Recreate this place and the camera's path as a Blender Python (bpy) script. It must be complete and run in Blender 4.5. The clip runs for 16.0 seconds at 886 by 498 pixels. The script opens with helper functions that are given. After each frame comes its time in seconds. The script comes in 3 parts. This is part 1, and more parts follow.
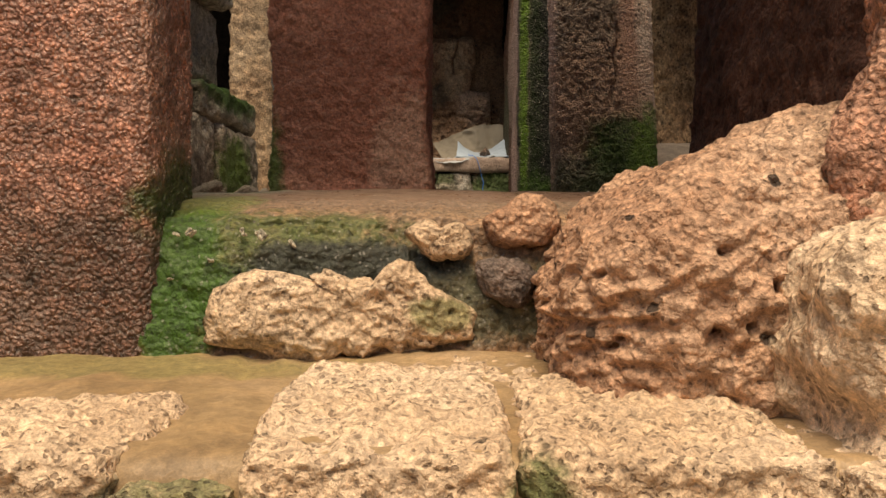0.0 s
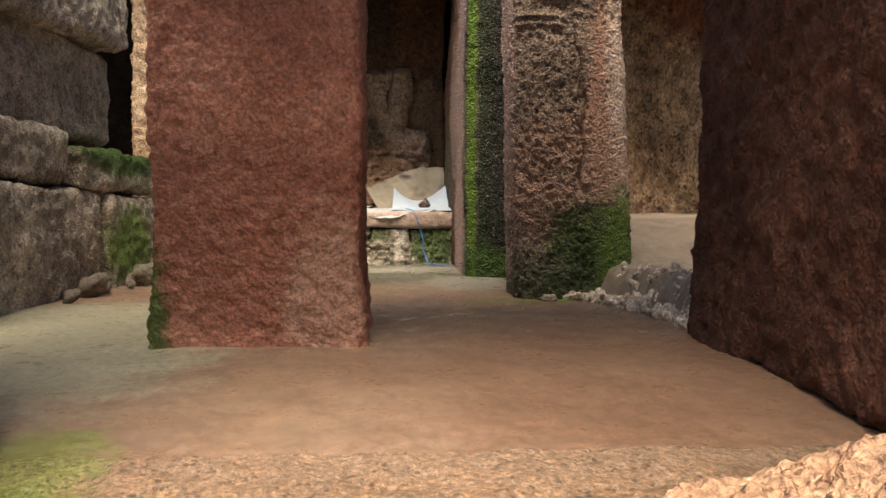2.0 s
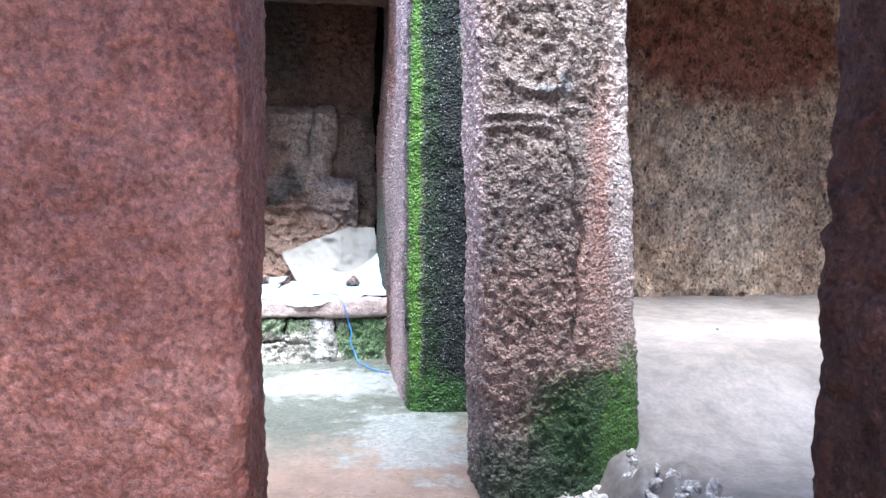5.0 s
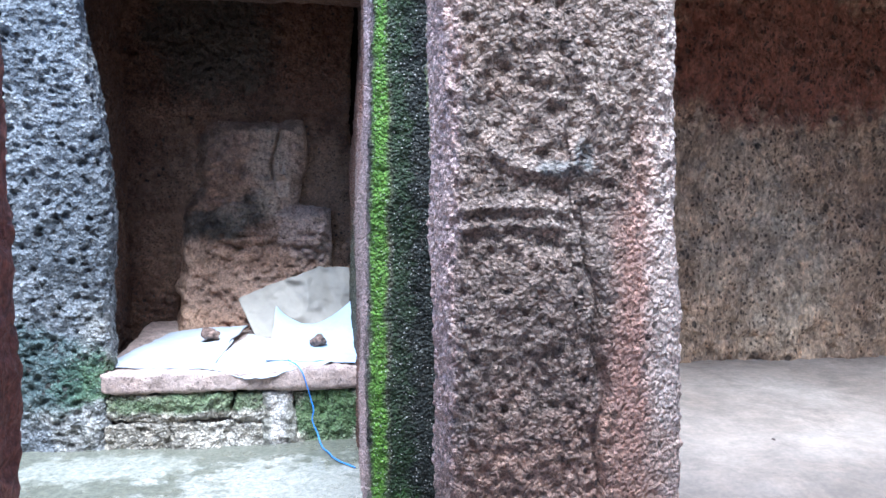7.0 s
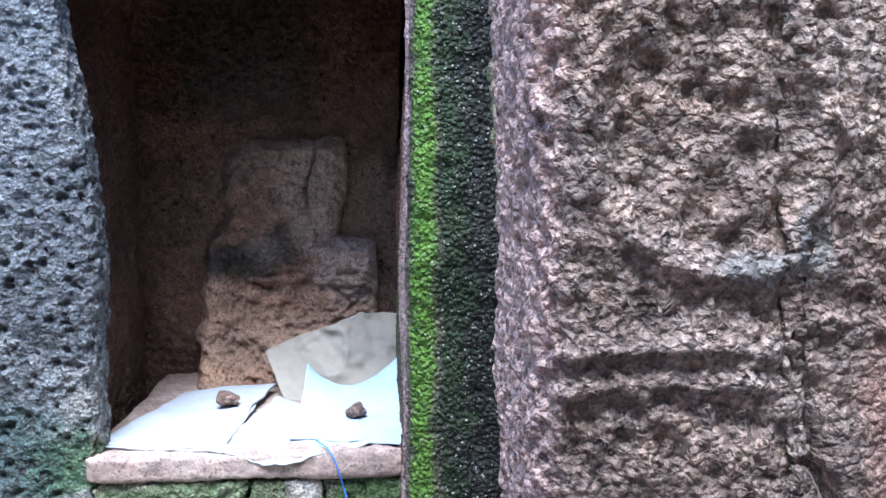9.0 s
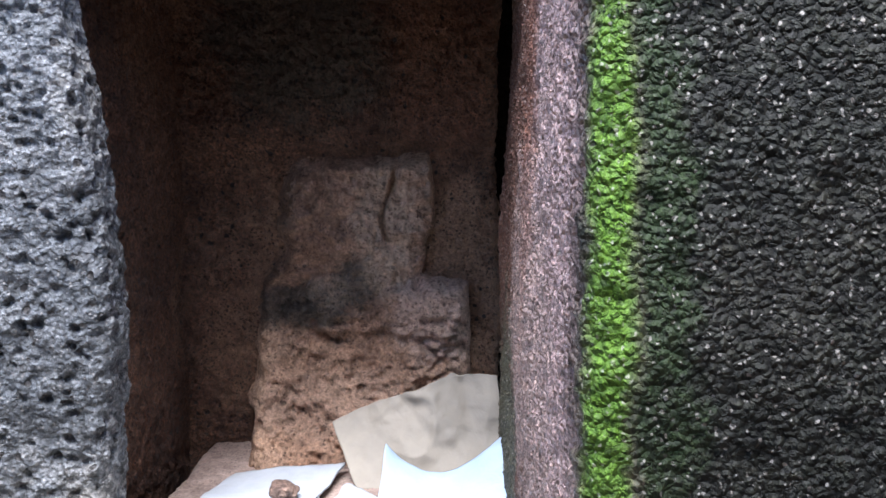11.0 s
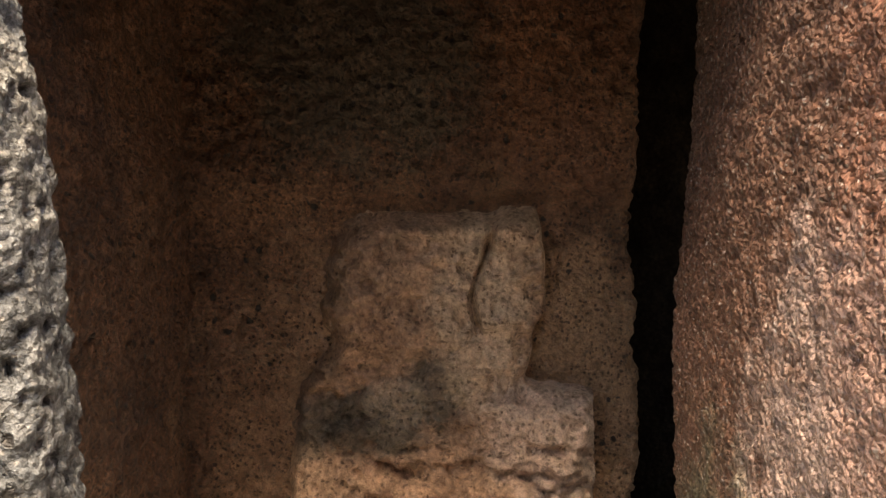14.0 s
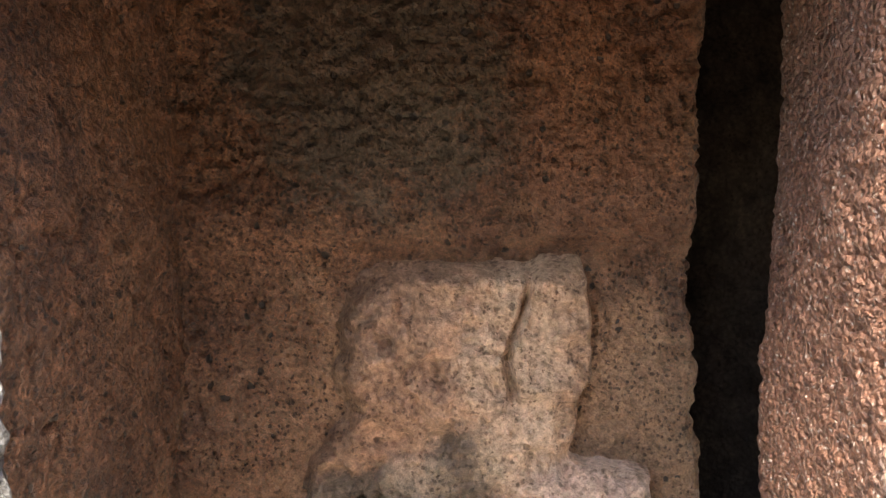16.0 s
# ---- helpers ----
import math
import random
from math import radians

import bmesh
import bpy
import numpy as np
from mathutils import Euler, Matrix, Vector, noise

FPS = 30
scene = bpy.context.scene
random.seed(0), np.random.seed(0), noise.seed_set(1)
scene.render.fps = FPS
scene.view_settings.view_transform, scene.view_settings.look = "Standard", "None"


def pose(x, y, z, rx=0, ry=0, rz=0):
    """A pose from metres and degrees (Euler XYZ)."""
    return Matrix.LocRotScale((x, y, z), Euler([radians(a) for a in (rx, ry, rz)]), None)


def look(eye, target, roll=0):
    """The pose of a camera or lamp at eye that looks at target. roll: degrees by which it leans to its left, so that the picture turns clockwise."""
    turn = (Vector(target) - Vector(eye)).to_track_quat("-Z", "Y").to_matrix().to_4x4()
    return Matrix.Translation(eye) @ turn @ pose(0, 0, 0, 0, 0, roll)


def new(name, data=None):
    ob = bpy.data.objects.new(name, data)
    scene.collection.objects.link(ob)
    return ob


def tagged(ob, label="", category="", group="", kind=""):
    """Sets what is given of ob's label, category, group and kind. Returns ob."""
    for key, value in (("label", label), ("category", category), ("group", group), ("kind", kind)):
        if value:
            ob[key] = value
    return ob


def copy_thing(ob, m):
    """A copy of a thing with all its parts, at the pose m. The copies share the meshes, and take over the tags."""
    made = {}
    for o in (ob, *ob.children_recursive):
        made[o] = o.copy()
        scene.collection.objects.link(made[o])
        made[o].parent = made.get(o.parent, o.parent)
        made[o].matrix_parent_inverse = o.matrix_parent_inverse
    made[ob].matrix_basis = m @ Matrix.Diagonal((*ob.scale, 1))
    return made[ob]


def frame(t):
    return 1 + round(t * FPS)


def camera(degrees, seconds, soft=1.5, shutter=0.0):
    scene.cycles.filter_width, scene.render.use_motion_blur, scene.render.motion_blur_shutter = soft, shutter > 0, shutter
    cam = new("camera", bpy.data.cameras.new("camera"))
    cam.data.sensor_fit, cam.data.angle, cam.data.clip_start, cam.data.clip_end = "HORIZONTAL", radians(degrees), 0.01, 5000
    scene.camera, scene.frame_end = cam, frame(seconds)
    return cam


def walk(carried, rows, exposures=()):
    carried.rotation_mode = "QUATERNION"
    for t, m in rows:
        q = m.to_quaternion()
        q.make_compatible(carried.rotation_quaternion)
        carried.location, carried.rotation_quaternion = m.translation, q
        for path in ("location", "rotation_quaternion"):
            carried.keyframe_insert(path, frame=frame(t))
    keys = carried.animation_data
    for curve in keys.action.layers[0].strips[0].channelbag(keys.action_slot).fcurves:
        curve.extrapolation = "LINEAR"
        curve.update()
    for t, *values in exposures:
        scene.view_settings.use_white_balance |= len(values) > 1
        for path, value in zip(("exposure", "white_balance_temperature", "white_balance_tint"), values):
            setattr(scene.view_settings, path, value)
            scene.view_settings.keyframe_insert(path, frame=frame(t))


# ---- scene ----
cam = camera(56.2, 16.0)
METRES, EYE, TILT, LEAN, TURN = 6.3, -0.058, -2.3, 0.0, 0.0
ROWS = [
    (0.0, 0.0, 0.0, 0.0, -0.0, 0.0, -0.0),
    (0.5, -0.0023, 0.0291, 0.0178, -1.12, 0.0, 0.06),
    (1.0, -0.0054, 0.0572, 0.0421, -2.18, -0.01, 0.12),
    (1.5, -0.0029, 0.0885, 0.0569, -3.22, -0.09, 0.13),
    (2.0, -0.0026, 0.114, 0.0795, -4.66, -0.39, 0.06),
    (2.5, -0.0083, 0.144, 0.0945, -6.01, -0.5, 0.12),
    (3.0, -0.0071, 0.1653, 0.113, -7.08, -0.68, 0.25),
    (3.5, 0.0016, 0.1986, 0.1288, -8.01, -0.73, 0.26),
    (4.0, 0.0024, 0.2181, 0.1501, -9.18, -1.06, 0.25),
    (6.5, 0.028, 0.3956, 0.2199, -10.03, -2.72, 0.01),
    (7.0, 0.0451, 0.419, 0.236, -9.46, -3.14, -0.05),
    (7.5, 0.0469, 0.4543, 0.2409, -8.68, -3.31, -0.01),
    (8.0, 0.0518, 0.4899, 0.2464, -7.53, -3.18, 0.07),
    (8.5, 0.0625, 0.5233, 0.2539, -6.28, -2.99, 0.11),
    (9.0, 0.0639, 0.5502, 0.2564, -5.16, -2.71, 0.26),
    (9.5, 0.0581, 0.5858, 0.2619, -3.85, -2.4, 0.4),
    (10.0, 0.0548, 0.6223, 0.2639, -2.68, -2.18, 0.48),
    (12.5, 0.0264, 0.7651, 0.2804, 1.41, -0.28, 0.23),
    (13.0, 0.0127, 0.7893, 0.2858, 1.25, 0.16, 0.22),
    (13.5, 0.0034, 0.8142, 0.2851, 0.98, 0.59, 0.17),
    (14.0, 0.0042, 0.8477, 0.2879, 0.52, 1.2, 0.03),
    (14.5, -0.0022, 0.8715, 0.2903, 0.34, 1.79, -0.01),
    (15.0, -0.0121, 0.8858, 0.2945, 0.69, 2.36, 0.06),
    (15.5, -0.008, 0.8932, 0.2962, 1.34, 3.04, 0.07),
    (16.0, -0.0023, 0.8974, 0.297, 1.55, 3.59, 0.05),
]
# camera path -------------------------------------------------------------
EXPOSURES = [(0.0, 1.6, 9500, 10), (1.5, 1.95, 9400, 11), (2.5, 2.8, 7400, 10), (3.0, 3.15, 6600, 10), (4.0, 3.95, 5500, 8), (7.0, 3.5, 4950, 6), (8.0, 3.35, 5050, 6), (9.0, 3.2, 5100, 8), (10.0, 3.3, 5300, 12), (12.5, 3.2, 6500, 12), (13.5, 3.4, 7800, 12), (14.5, 4.15, 10700, 13), (15.2, 4.7, 9600, 13), (16.0, 5.25, 8300, 12)]
walk(cam, [(t, pose(0, 0, EYE, TILT, LEAN, TURN) @ pose(METRES * x, METRES * y, METRES * z, 90 + pitch, roll, yaw)) for t, x, y, z, yaw, pitch, roll in ROWS], EXPOSURES)


# world and light ----------------------------------------------------------
def make_world():
    world = bpy.data.worlds.new("sky")
    scene.world = world
    world.use_nodes = True
    nt = world.node_tree
    sky = nt.nodes.new("ShaderNodeTexSky")
    sky.sky_type = "NISHITA"
    sky.sun_disc = False
    sky.sun_elevation, sky.sun_rotation = radians(66), radians(188)
    nt.links.new(sky.outputs[0], nt.nodes["Background"].inputs[0])
    nt.nodes["Background"].inputs[1].default_value = 0.05
    lamp = bpy.data.lights.new("sun", "SUN")
    lamp.energy, lamp.angle, lamp.color = 1.5, radians(38), (1.0, 0.95, 0.88)
    sun = new("sun", lamp)
    a, e = radians(188), radians(66)
    way = Vector((math.sin(a) * math.cos(e), math.cos(a) * math.cos(e), math.sin(e)))
    sun.matrix_world = look(way * 30, (0, 0, 0))


make_world()


# materials ----------------------------------------------------------------
class Nodes:
    def __init__(self, name):
        self.mat = bpy.data.materials.new(name)
        self.mat.use_nodes = True
        self.nt = self.mat.node_tree
        self.bsdf = self.nt.nodes["Principled BSDF"]
        self.co = self.nt.nodes.new("ShaderNodeTexCoord").outputs["Object"]

    def put(self, socket, value):
        if isinstance(value, bpy.types.NodeSocket):
            self.nt.links.new(value, socket)
        elif isinstance(value, tuple) and len(value) == 3 and socket.type == "RGBA":
            socket.default_value = (*value, 1)
        else:
            socket.default_value = value

    def math(self, op, a, b=0.0, clamp=False):
        n = self.nt.nodes.new("ShaderNodeMath")
        n.operation, n.use_clamp = op, clamp
        self.put(n.inputs[0], a), self.put(n.inputs[1], b)
        return n.outputs[0]

    def vec(self, op, a, b):
        n = self.nt.nodes.new("ShaderNodeVectorMath")
        n.operation = op
        self.put(n.inputs[0], a), self.put(n.inputs[1], b)
        return n.outputs["Value" if op == "LENGTH" else "Vector"]

    def noise(self, scale, detail=6, rough=0.6, co=None, distort=0.0, out=0):
        n = self.nt.nodes.new("ShaderNodeTexNoise")
        self.put(n.inputs["Vector"], co or self.co)
        n.inputs["Scale"].default_value, n.inputs["Detail"].default_value = scale, detail
        n.inputs["Roughness"].default_value, n.inputs["Distortion"].default_value = rough, distort
        return n.outputs[out]

    def voronoi(self, scale, co=None, feature="F1", out="Distance", smooth=0.4):
        n = self.nt.nodes.new("ShaderNodeTexVoronoi")
        n.feature = feature
        self.put(n.inputs["Vector"], co or self.co)
        n.inputs["Scale"].default_value = scale
        if feature == "SMOOTH_F1":
            n.inputs["Smoothness"].default_value = smooth
        return n.outputs[out]

    def step(self, v, lo, hi, a=0.0, b=1.0):
        n = self.nt.nodes.new("ShaderNodeMapRange")
        n.interpolation_type = "SMOOTHSTEP"
        self.put(n.inputs["Value"], v)
        for key, x in (("From Min", lo), ("From Max", hi), ("To Min", a), ("To Max", b)):
            n.inputs[key].default_value = x
        return n.outputs[0]

    def mix(self, f, a, b, blend="MIX"):
        n = self.nt.nodes.new("ShaderNodeMix")
        n.data_type, n.blend_type = "RGBA", blend
        self.put(n.inputs[0], f), self.put(n.inputs[6], a), self.put(n.inputs[7], b)
        return n.outputs[2]

    def ramp(self, v, stops):
        n = self.nt.nodes.new("ShaderNodeValToRGB")
        self.put(n.inputs[0], v)
        el = n.color_ramp.elements
        while len(el) < len(stops):
            el.new(0.5)
        for e, (p, c) in zip(el, stops):
            e.position, e.color = p, (*c, 1)
        return n.outputs[0]

    def blob(self, centre, radii, rag=0.8, scale=9.0, soft=0.3):
        """1 inside a ragged ellipsoid, 0 outside."""
        d = self.vec("LENGTH", self.vec("DIVIDE", self.vec("SUBTRACT", self.co, centre), radii), (0, 0, 0))
        d = self.math("ADD", d, self.math("MULTIPLY", self.math("SUBTRACT", self.noise(scale, 9, 0.74), 0.5), rag * 2.4))
        return self.step(d, 1.0 - soft, 1.0 + soft, 1.0, 0.0)


def rock(name, cols, pit=0.25, scale=1.0, rough=0.8, bump=0.6, grain=0.5, patches=(), wet=0.0, stretch=(1, 1, 1), speck=0.0, lumpy=0.4, blotch=0.75, holes=0.35, gloss=0.5, cav=0.55):
    """Weathered laterite: blotches, pebbly lumps, round holes with shade painted dark, pale grains and ragged patches
    of stain, moss and painted light (centre, radii, colour, strength, rag).
    """
    m = Nodes(name)
    co = m.vec("MULTIPLY", m.co, stretch)
    big = m.noise(2.6 * scale, 9, 0.62, co)
    col = m.ramp(big, [(0.32, cols[0]), (0.5, cols[1]), (0.68, cols[2])])
    mid = m.noise(17 * scale, 6, 0.62, co)
    col = m.mix(blotch, col, m.ramp(mid, [(0.3, (0.3, 0.28, 0.27)), (0.5, (1, 1, 1)), (0.7, (1.7, 1.6, 1.5))]), "MULTIPLY")
    fine = m.noise(80 * scale, 4, 0.65, co)
    col = m.mix(0.7 * grain, col, m.ramp(fine, [(0.39, (0.25, 0.23, 0.22)), (0.5, (1, 1, 1)), (0.62, (1.9, 1.85, 1.8))]), "MULTIPLY")
    micro = m.noise(290, 3, 0.7, co)
    col = m.mix(0.7 * grain, col, m.ramp(micro, [(0.39, (0.35, 0.33, 0.32)), (0.5, (1, 1, 1)), (0.61, (1.7, 1.65, 1.6))]), "MULTIPLY")
    warped = m.vec("ADD", co, m.vec("MULTIPLY", m.noise(40 * scale, 3, 0.6, co, 0.0, 1), (0.016, 0.016, 0.016)))
    ragged = m.vec("ADD", warped, m.vec("MULTIPLY", m.noise(150, 2, 0.6, co, 0.0, 1), (0.007, 0.007, 0.007)))
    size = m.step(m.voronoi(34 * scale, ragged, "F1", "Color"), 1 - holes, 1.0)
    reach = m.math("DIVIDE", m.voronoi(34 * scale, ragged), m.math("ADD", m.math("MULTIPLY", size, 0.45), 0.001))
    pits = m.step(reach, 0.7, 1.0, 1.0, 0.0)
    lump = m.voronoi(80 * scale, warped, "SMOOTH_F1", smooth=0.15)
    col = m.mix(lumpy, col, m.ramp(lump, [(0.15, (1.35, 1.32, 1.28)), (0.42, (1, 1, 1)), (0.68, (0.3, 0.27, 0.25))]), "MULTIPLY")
    for centre, radii, colour, strength, rag in patches:
        f = m.math("MULTIPLY", m.blob(centre, radii, rag), strength)
        tint = m.mix(0.7, colour, m.ramp(fine, [(0.3, (0.35, 0.4, 0.35)), (0.5, (1, 1, 1)), (0.7, (1.7, 1.6, 1.5))]), "MULTIPLY")
        tint = m.mix(0.6, tint, m.ramp(micro, [(0.34, (0.35, 0.38, 0.35)), (0.5, (1, 1, 1)), (0.66, (1.7, 1.65, 1.5))]), "MULTIPLY")
        col = m.mix(f, col, tint)
    if speck:
        pick = m.step(m.voronoi(110 * scale, warped, "F1", "Color"), 0.62, 0.7)
        grains = m.math("MULTIPLY", pick, m.step(m.voronoi(110 * scale, warped), 0.2, 0.42, 1.0, 0.0))
        col = m.mix(m.math("MULTIPLY", grains, speck), col, (0.5, 0.46, 0.42))
    # Holes here and lump gaps above get their shade through the colour.
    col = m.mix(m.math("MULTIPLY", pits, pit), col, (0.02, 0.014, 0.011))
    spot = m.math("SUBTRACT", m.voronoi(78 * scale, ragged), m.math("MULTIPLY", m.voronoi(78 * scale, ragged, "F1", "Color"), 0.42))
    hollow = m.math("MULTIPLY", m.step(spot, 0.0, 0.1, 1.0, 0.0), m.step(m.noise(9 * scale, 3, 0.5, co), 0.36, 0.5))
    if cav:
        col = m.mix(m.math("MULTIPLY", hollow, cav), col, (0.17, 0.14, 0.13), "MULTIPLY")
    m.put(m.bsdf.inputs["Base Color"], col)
    m.bsdf.inputs["Specular IOR Level"].default_value = gloss
    m.put(m.bsdf.inputs["Roughness"], m.step(m.math("ADD", mid, m.math("MULTIPLY", fine, 0.4)), 0.5, 0.95, rough, max(0.2, rough - 0.2 - wet)))
    h = m.math("ADD", m.math("MULTIPLY", mid, 0.6), m.math("MULTIPLY", fine, 0.4))
    h = m.math("SUBTRACT", m.math("ADD", h, m.math("MULTIPLY", micro, 0.1)), m.math("MULTIPLY", lump, 1.1 * lumpy))
    h = m.math("SUBTRACT", h, m.math("MULTIPLY", pits, 1.1 * min(1.0, pit * 1.6)))
    if cav:
        h = m.math("SUBTRACT", h, m.math("MULTIPLY", hollow, 0.55 * cav))
    b = m.nt.nodes.new("ShaderNodeBump")
    b.inputs["Strength"].default_value, b.inputs["Distance"].default_value = bump, 0.03
    m.put(b.inputs["Height"], h)
    m.put(m.bsdf.inputs["Normal"], b.outputs[0])
    return m.mat


MOSS, LIME_MOSS, BLACK = (0.035, 0.085, 0.01), (0.1, 0.21, 0.012), (0.018, 0.02, 0.014)
RED = ((0.26, 0.095, 0.064), (0.38, 0.152, 0.105), (0.5, 0.24, 0.175))
M_Q = rock("pitted pink laterite", ((0.34, 0.15, 0.11), (0.5, 0.25, 0.19), (0.62, 0.38, 0.31)), 0.4, 1.15, 0.42, 1.0, 0.6, wet=0.15, speck=0.35,
           patches=[((-0.95, 1.8, -0.3), (0.5, 0.3, 0.28), (0.06, 0.05, 0.04), 0.6, 0.8), ((-0.66, 2.1, -0.02), (0.1, 0.25, 0.12), MOSS, 0.9, 0.7)], lumpy=0.6, holes=0.2)
M_A = rock("smooth red laterite", RED, 0.2, 1.0, 0.65, 0.5, 0.45, wet=0.1,
           patches=[((-0.4, 3.1, 0.36), (0.9, 0.6, 0.27), (0.2, 0.068, 0.045), 0.8, 0.25), ((-0.68, 3.2, 0.08), (0.09, 0.4, 0.3), MOSS, 0.9, 0.8),
                   ((-0.15, 3.08, 0.15), (0.12, 0.1, 0.25), (0.36, 0.23, 0.18), 0.5, 0.9)], lumpy=0.3, holes=0.1, blotch=0.35, cav=0.35)
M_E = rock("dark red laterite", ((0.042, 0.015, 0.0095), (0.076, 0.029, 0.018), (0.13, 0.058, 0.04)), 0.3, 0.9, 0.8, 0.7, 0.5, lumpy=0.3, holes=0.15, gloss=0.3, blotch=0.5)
M_D = rock("carved grey-brown laterite", ((0.2, 0.142, 0.113), (0.3, 0.218, 0.176), (0.43, 0.335, 0.28)), 0.6, 1.2, 0.75, 0.9, 0.6,
           # Pale patches on the left and right sides put side light into the colour.
           patches=[((0.55, 4.45, 1.2), (0.035, 0.4, 1.6), (0.62, 0.42, 0.37), 0.8, 0.5), ((1.03, 4.3, 0.8), (0.13, 0.3, 0.62), (0.5, 0.27, 0.21), 0.85, 0.4), ((1.1, 4.38, 1.2), (0.11, 0.3, 1.1), (0.66, 0.52, 0.46), 0.85, 0.5), ((0.8, 4.2, 0.55), (0.4, 0.3, 0.3), (0.46, 0.27, 0.2), 0.6, 0.7),
                   ((0.98, 4.25, 0.18), (0.26, 0.3, 0.3), MOSS, 0.95, 0.6), ((1.08, 4.32, 0.22), (0.12, 0.3, 0.24), LIME_MOSS, 0.6, 0.8), ((0.65, 4.25, 0.05), (0.3, 0.3, 0.18), (0.05, 0.06, 0.03), 0.8, 0.7), ((0.57, 4.62, 1.5), (0.06, 0.05, 0.35), LIME_MOSS, 0.7, 1.0), ((0.8, 4.25, 1.325), (0.07, 0.1, 0.018), (0.36, 0.38, 0.38), 0.4, 0.9), ((0.84, 4.25, 1.36), (0.025, 0.1, 0.03), (0.36, 0.38, 0.38), 0.4, 0.9)], lumpy=0.45, holes=0.5, blotch=0.5)
M_C = rock("black mossy laterite", ((0.006, 0.007, 0.005), (0.013, 0.0145, 0.0105), (0.028, 0.028, 0.022)), 0.3, 1.1, 0.7, 1.0, 0.7, speck=0.5,
           # Brown back of the side is painted shade, paler lower front painted light.
           patches=[((0.53, 6.6, 1.0), (0.1, 0.85, 3.5), (0.135, 0.066, 0.047), 1.0, 0.12), ((0.53, 5.85, 1.0), (0.06, 0.42, 2.5), (0.54, 0.38, 0.36), 0.95, 0.3), ((0.53, 6.3, 1.1), (0.06, 0.5, 0.45), (0.42, 0.3, 0.27), 0.8, 1.0), ((0.53, 6.35, 1.7), (0.05, 0.18, 0.6), (0.3, 0.13, 0.09), 0.4, 0.9), ((0.53, 7.0, 0.6), (0.06, 0.3, 0.5), (0.07, 0.08, 0.05), 0.8, 0.7),
                   ((0.522, 5.38, 1.0), (0.032, 0.07, 3), LIME_MOSS, 0.9, 1.0), ((0.54, 5.36, 1.0), (0.09, 0.12, 3), MOSS, 0.25, 1.2), ((0.6, 5.4, 0.0), (0.2, 0.2, 0.2), MOSS, 0.8, 0.8)], lumpy=0.6, holes=0.1, gloss=0.25)
# The blue of the skylight is mixed into this grey base colour.
M_H = rock("grey pitted laterite tinted skylight blue", ((0.07, 0.078, 0.088), (0.14, 0.15, 0.162), (0.26, 0.25, 0.225)), 0.8, 0.8, 0.8, 1.0, 0.7, speck=0.3,
           patches=[((-0.7, 6.6, 0.36), (0.14, 0.3, 0.12), MOSS, 0.8, 0.9), ((-0.95, 6.6, 0.4), (0.3, 0.3, 0.2), (0.03, 0.06, 0.055), 0.7, 0.8)], lumpy=0.35, holes=0.6)
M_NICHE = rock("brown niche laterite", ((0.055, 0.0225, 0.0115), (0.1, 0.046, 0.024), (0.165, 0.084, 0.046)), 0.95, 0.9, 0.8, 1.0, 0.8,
               patches=[((0.05, 7.8, 1.0), (0.7, 0.3, 0.6), (0.26, 0.15, 0.09), 0.8, 0.7), ((-0.25, 7.8, 2.1), (0.35, 0.3, 0.35), (0.06, 0.05, 0.035), 0.7, 0.9), ((0.35, 7.8, 2.05), (0.2, 0.3, 0.5), (0.2, 0.08, 0.042), 0.3, 0.9)], lumpy=0.15, holes=0.45, blotch=0.4, cav=0.8)
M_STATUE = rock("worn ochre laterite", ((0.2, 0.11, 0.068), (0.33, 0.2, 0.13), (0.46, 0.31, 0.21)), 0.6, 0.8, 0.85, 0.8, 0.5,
                # Colour is darker in the lap hollow and left chest, paler on the boss.
                patches=[((-0.27, 7.75, 0.99), (0.25, 0.3, 0.09), (0.06, 0.055, 0.042), 0.8, 0.9), ((-0.02, 7.75, 1.1), (0.09, 0.3, 0.11), (0.07, 0.06, 0.045), 0.75, 1.0), ((-0.13, 7.75, 1.05), (0.1, 0.3, 0.07), (0.3, 0.23, 0.17), 0.5, 0.9),
                        ((0.32, 7.7, 0.95), (0.2, 0.3, 0.2), (0.46, 0.33, 0.27), 0.6, 0.8), ((0.1, 7.75, 1.3), (0.12, 0.3, 0.25), (0.48, 0.35, 0.25), 0.5, 0.9), ((-0.4, 7.75, 1.35), (0.12, 0.3, 0.3), (0.16, 0.1, 0.06), 0.6, 0.9),
                        ((-0.1, 7.7, 0.6), (0.4, 0.3, 0.14), (0.3, 0.2, 0.15), 0.5, 0.9)], lumpy=0.15, holes=0.22, blotch=0.45, cav=0.6)
M_RIGHT = rock("ochre chiselled laterite", ((0.25, 0.155, 0.097), (0.39, 0.27, 0.175), (0.52, 0.41, 0.29)), 0.7, 0.7, 0.85, 0.9, 0.5,
               patches=[((2.6, 6.4, 1.9), (0.8, 0.4, 0.35), (0.16, 0.045, 0.025), 0.9, 0.7)], lumpy=0.35, holes=0.45, stretch=(1, 1, 0.7), cav=0.85)
M_BOULDER = rock("orange porous laterite", ((0.35, 0.18, 0.11), (0.5, 0.29, 0.19), (0.64, 0.43, 0.31)), 0.9, 0.9, 0.85, 0.9, 0.4, lumpy=0.35, holes=0.3, blotch=0.35, cav=0.5)
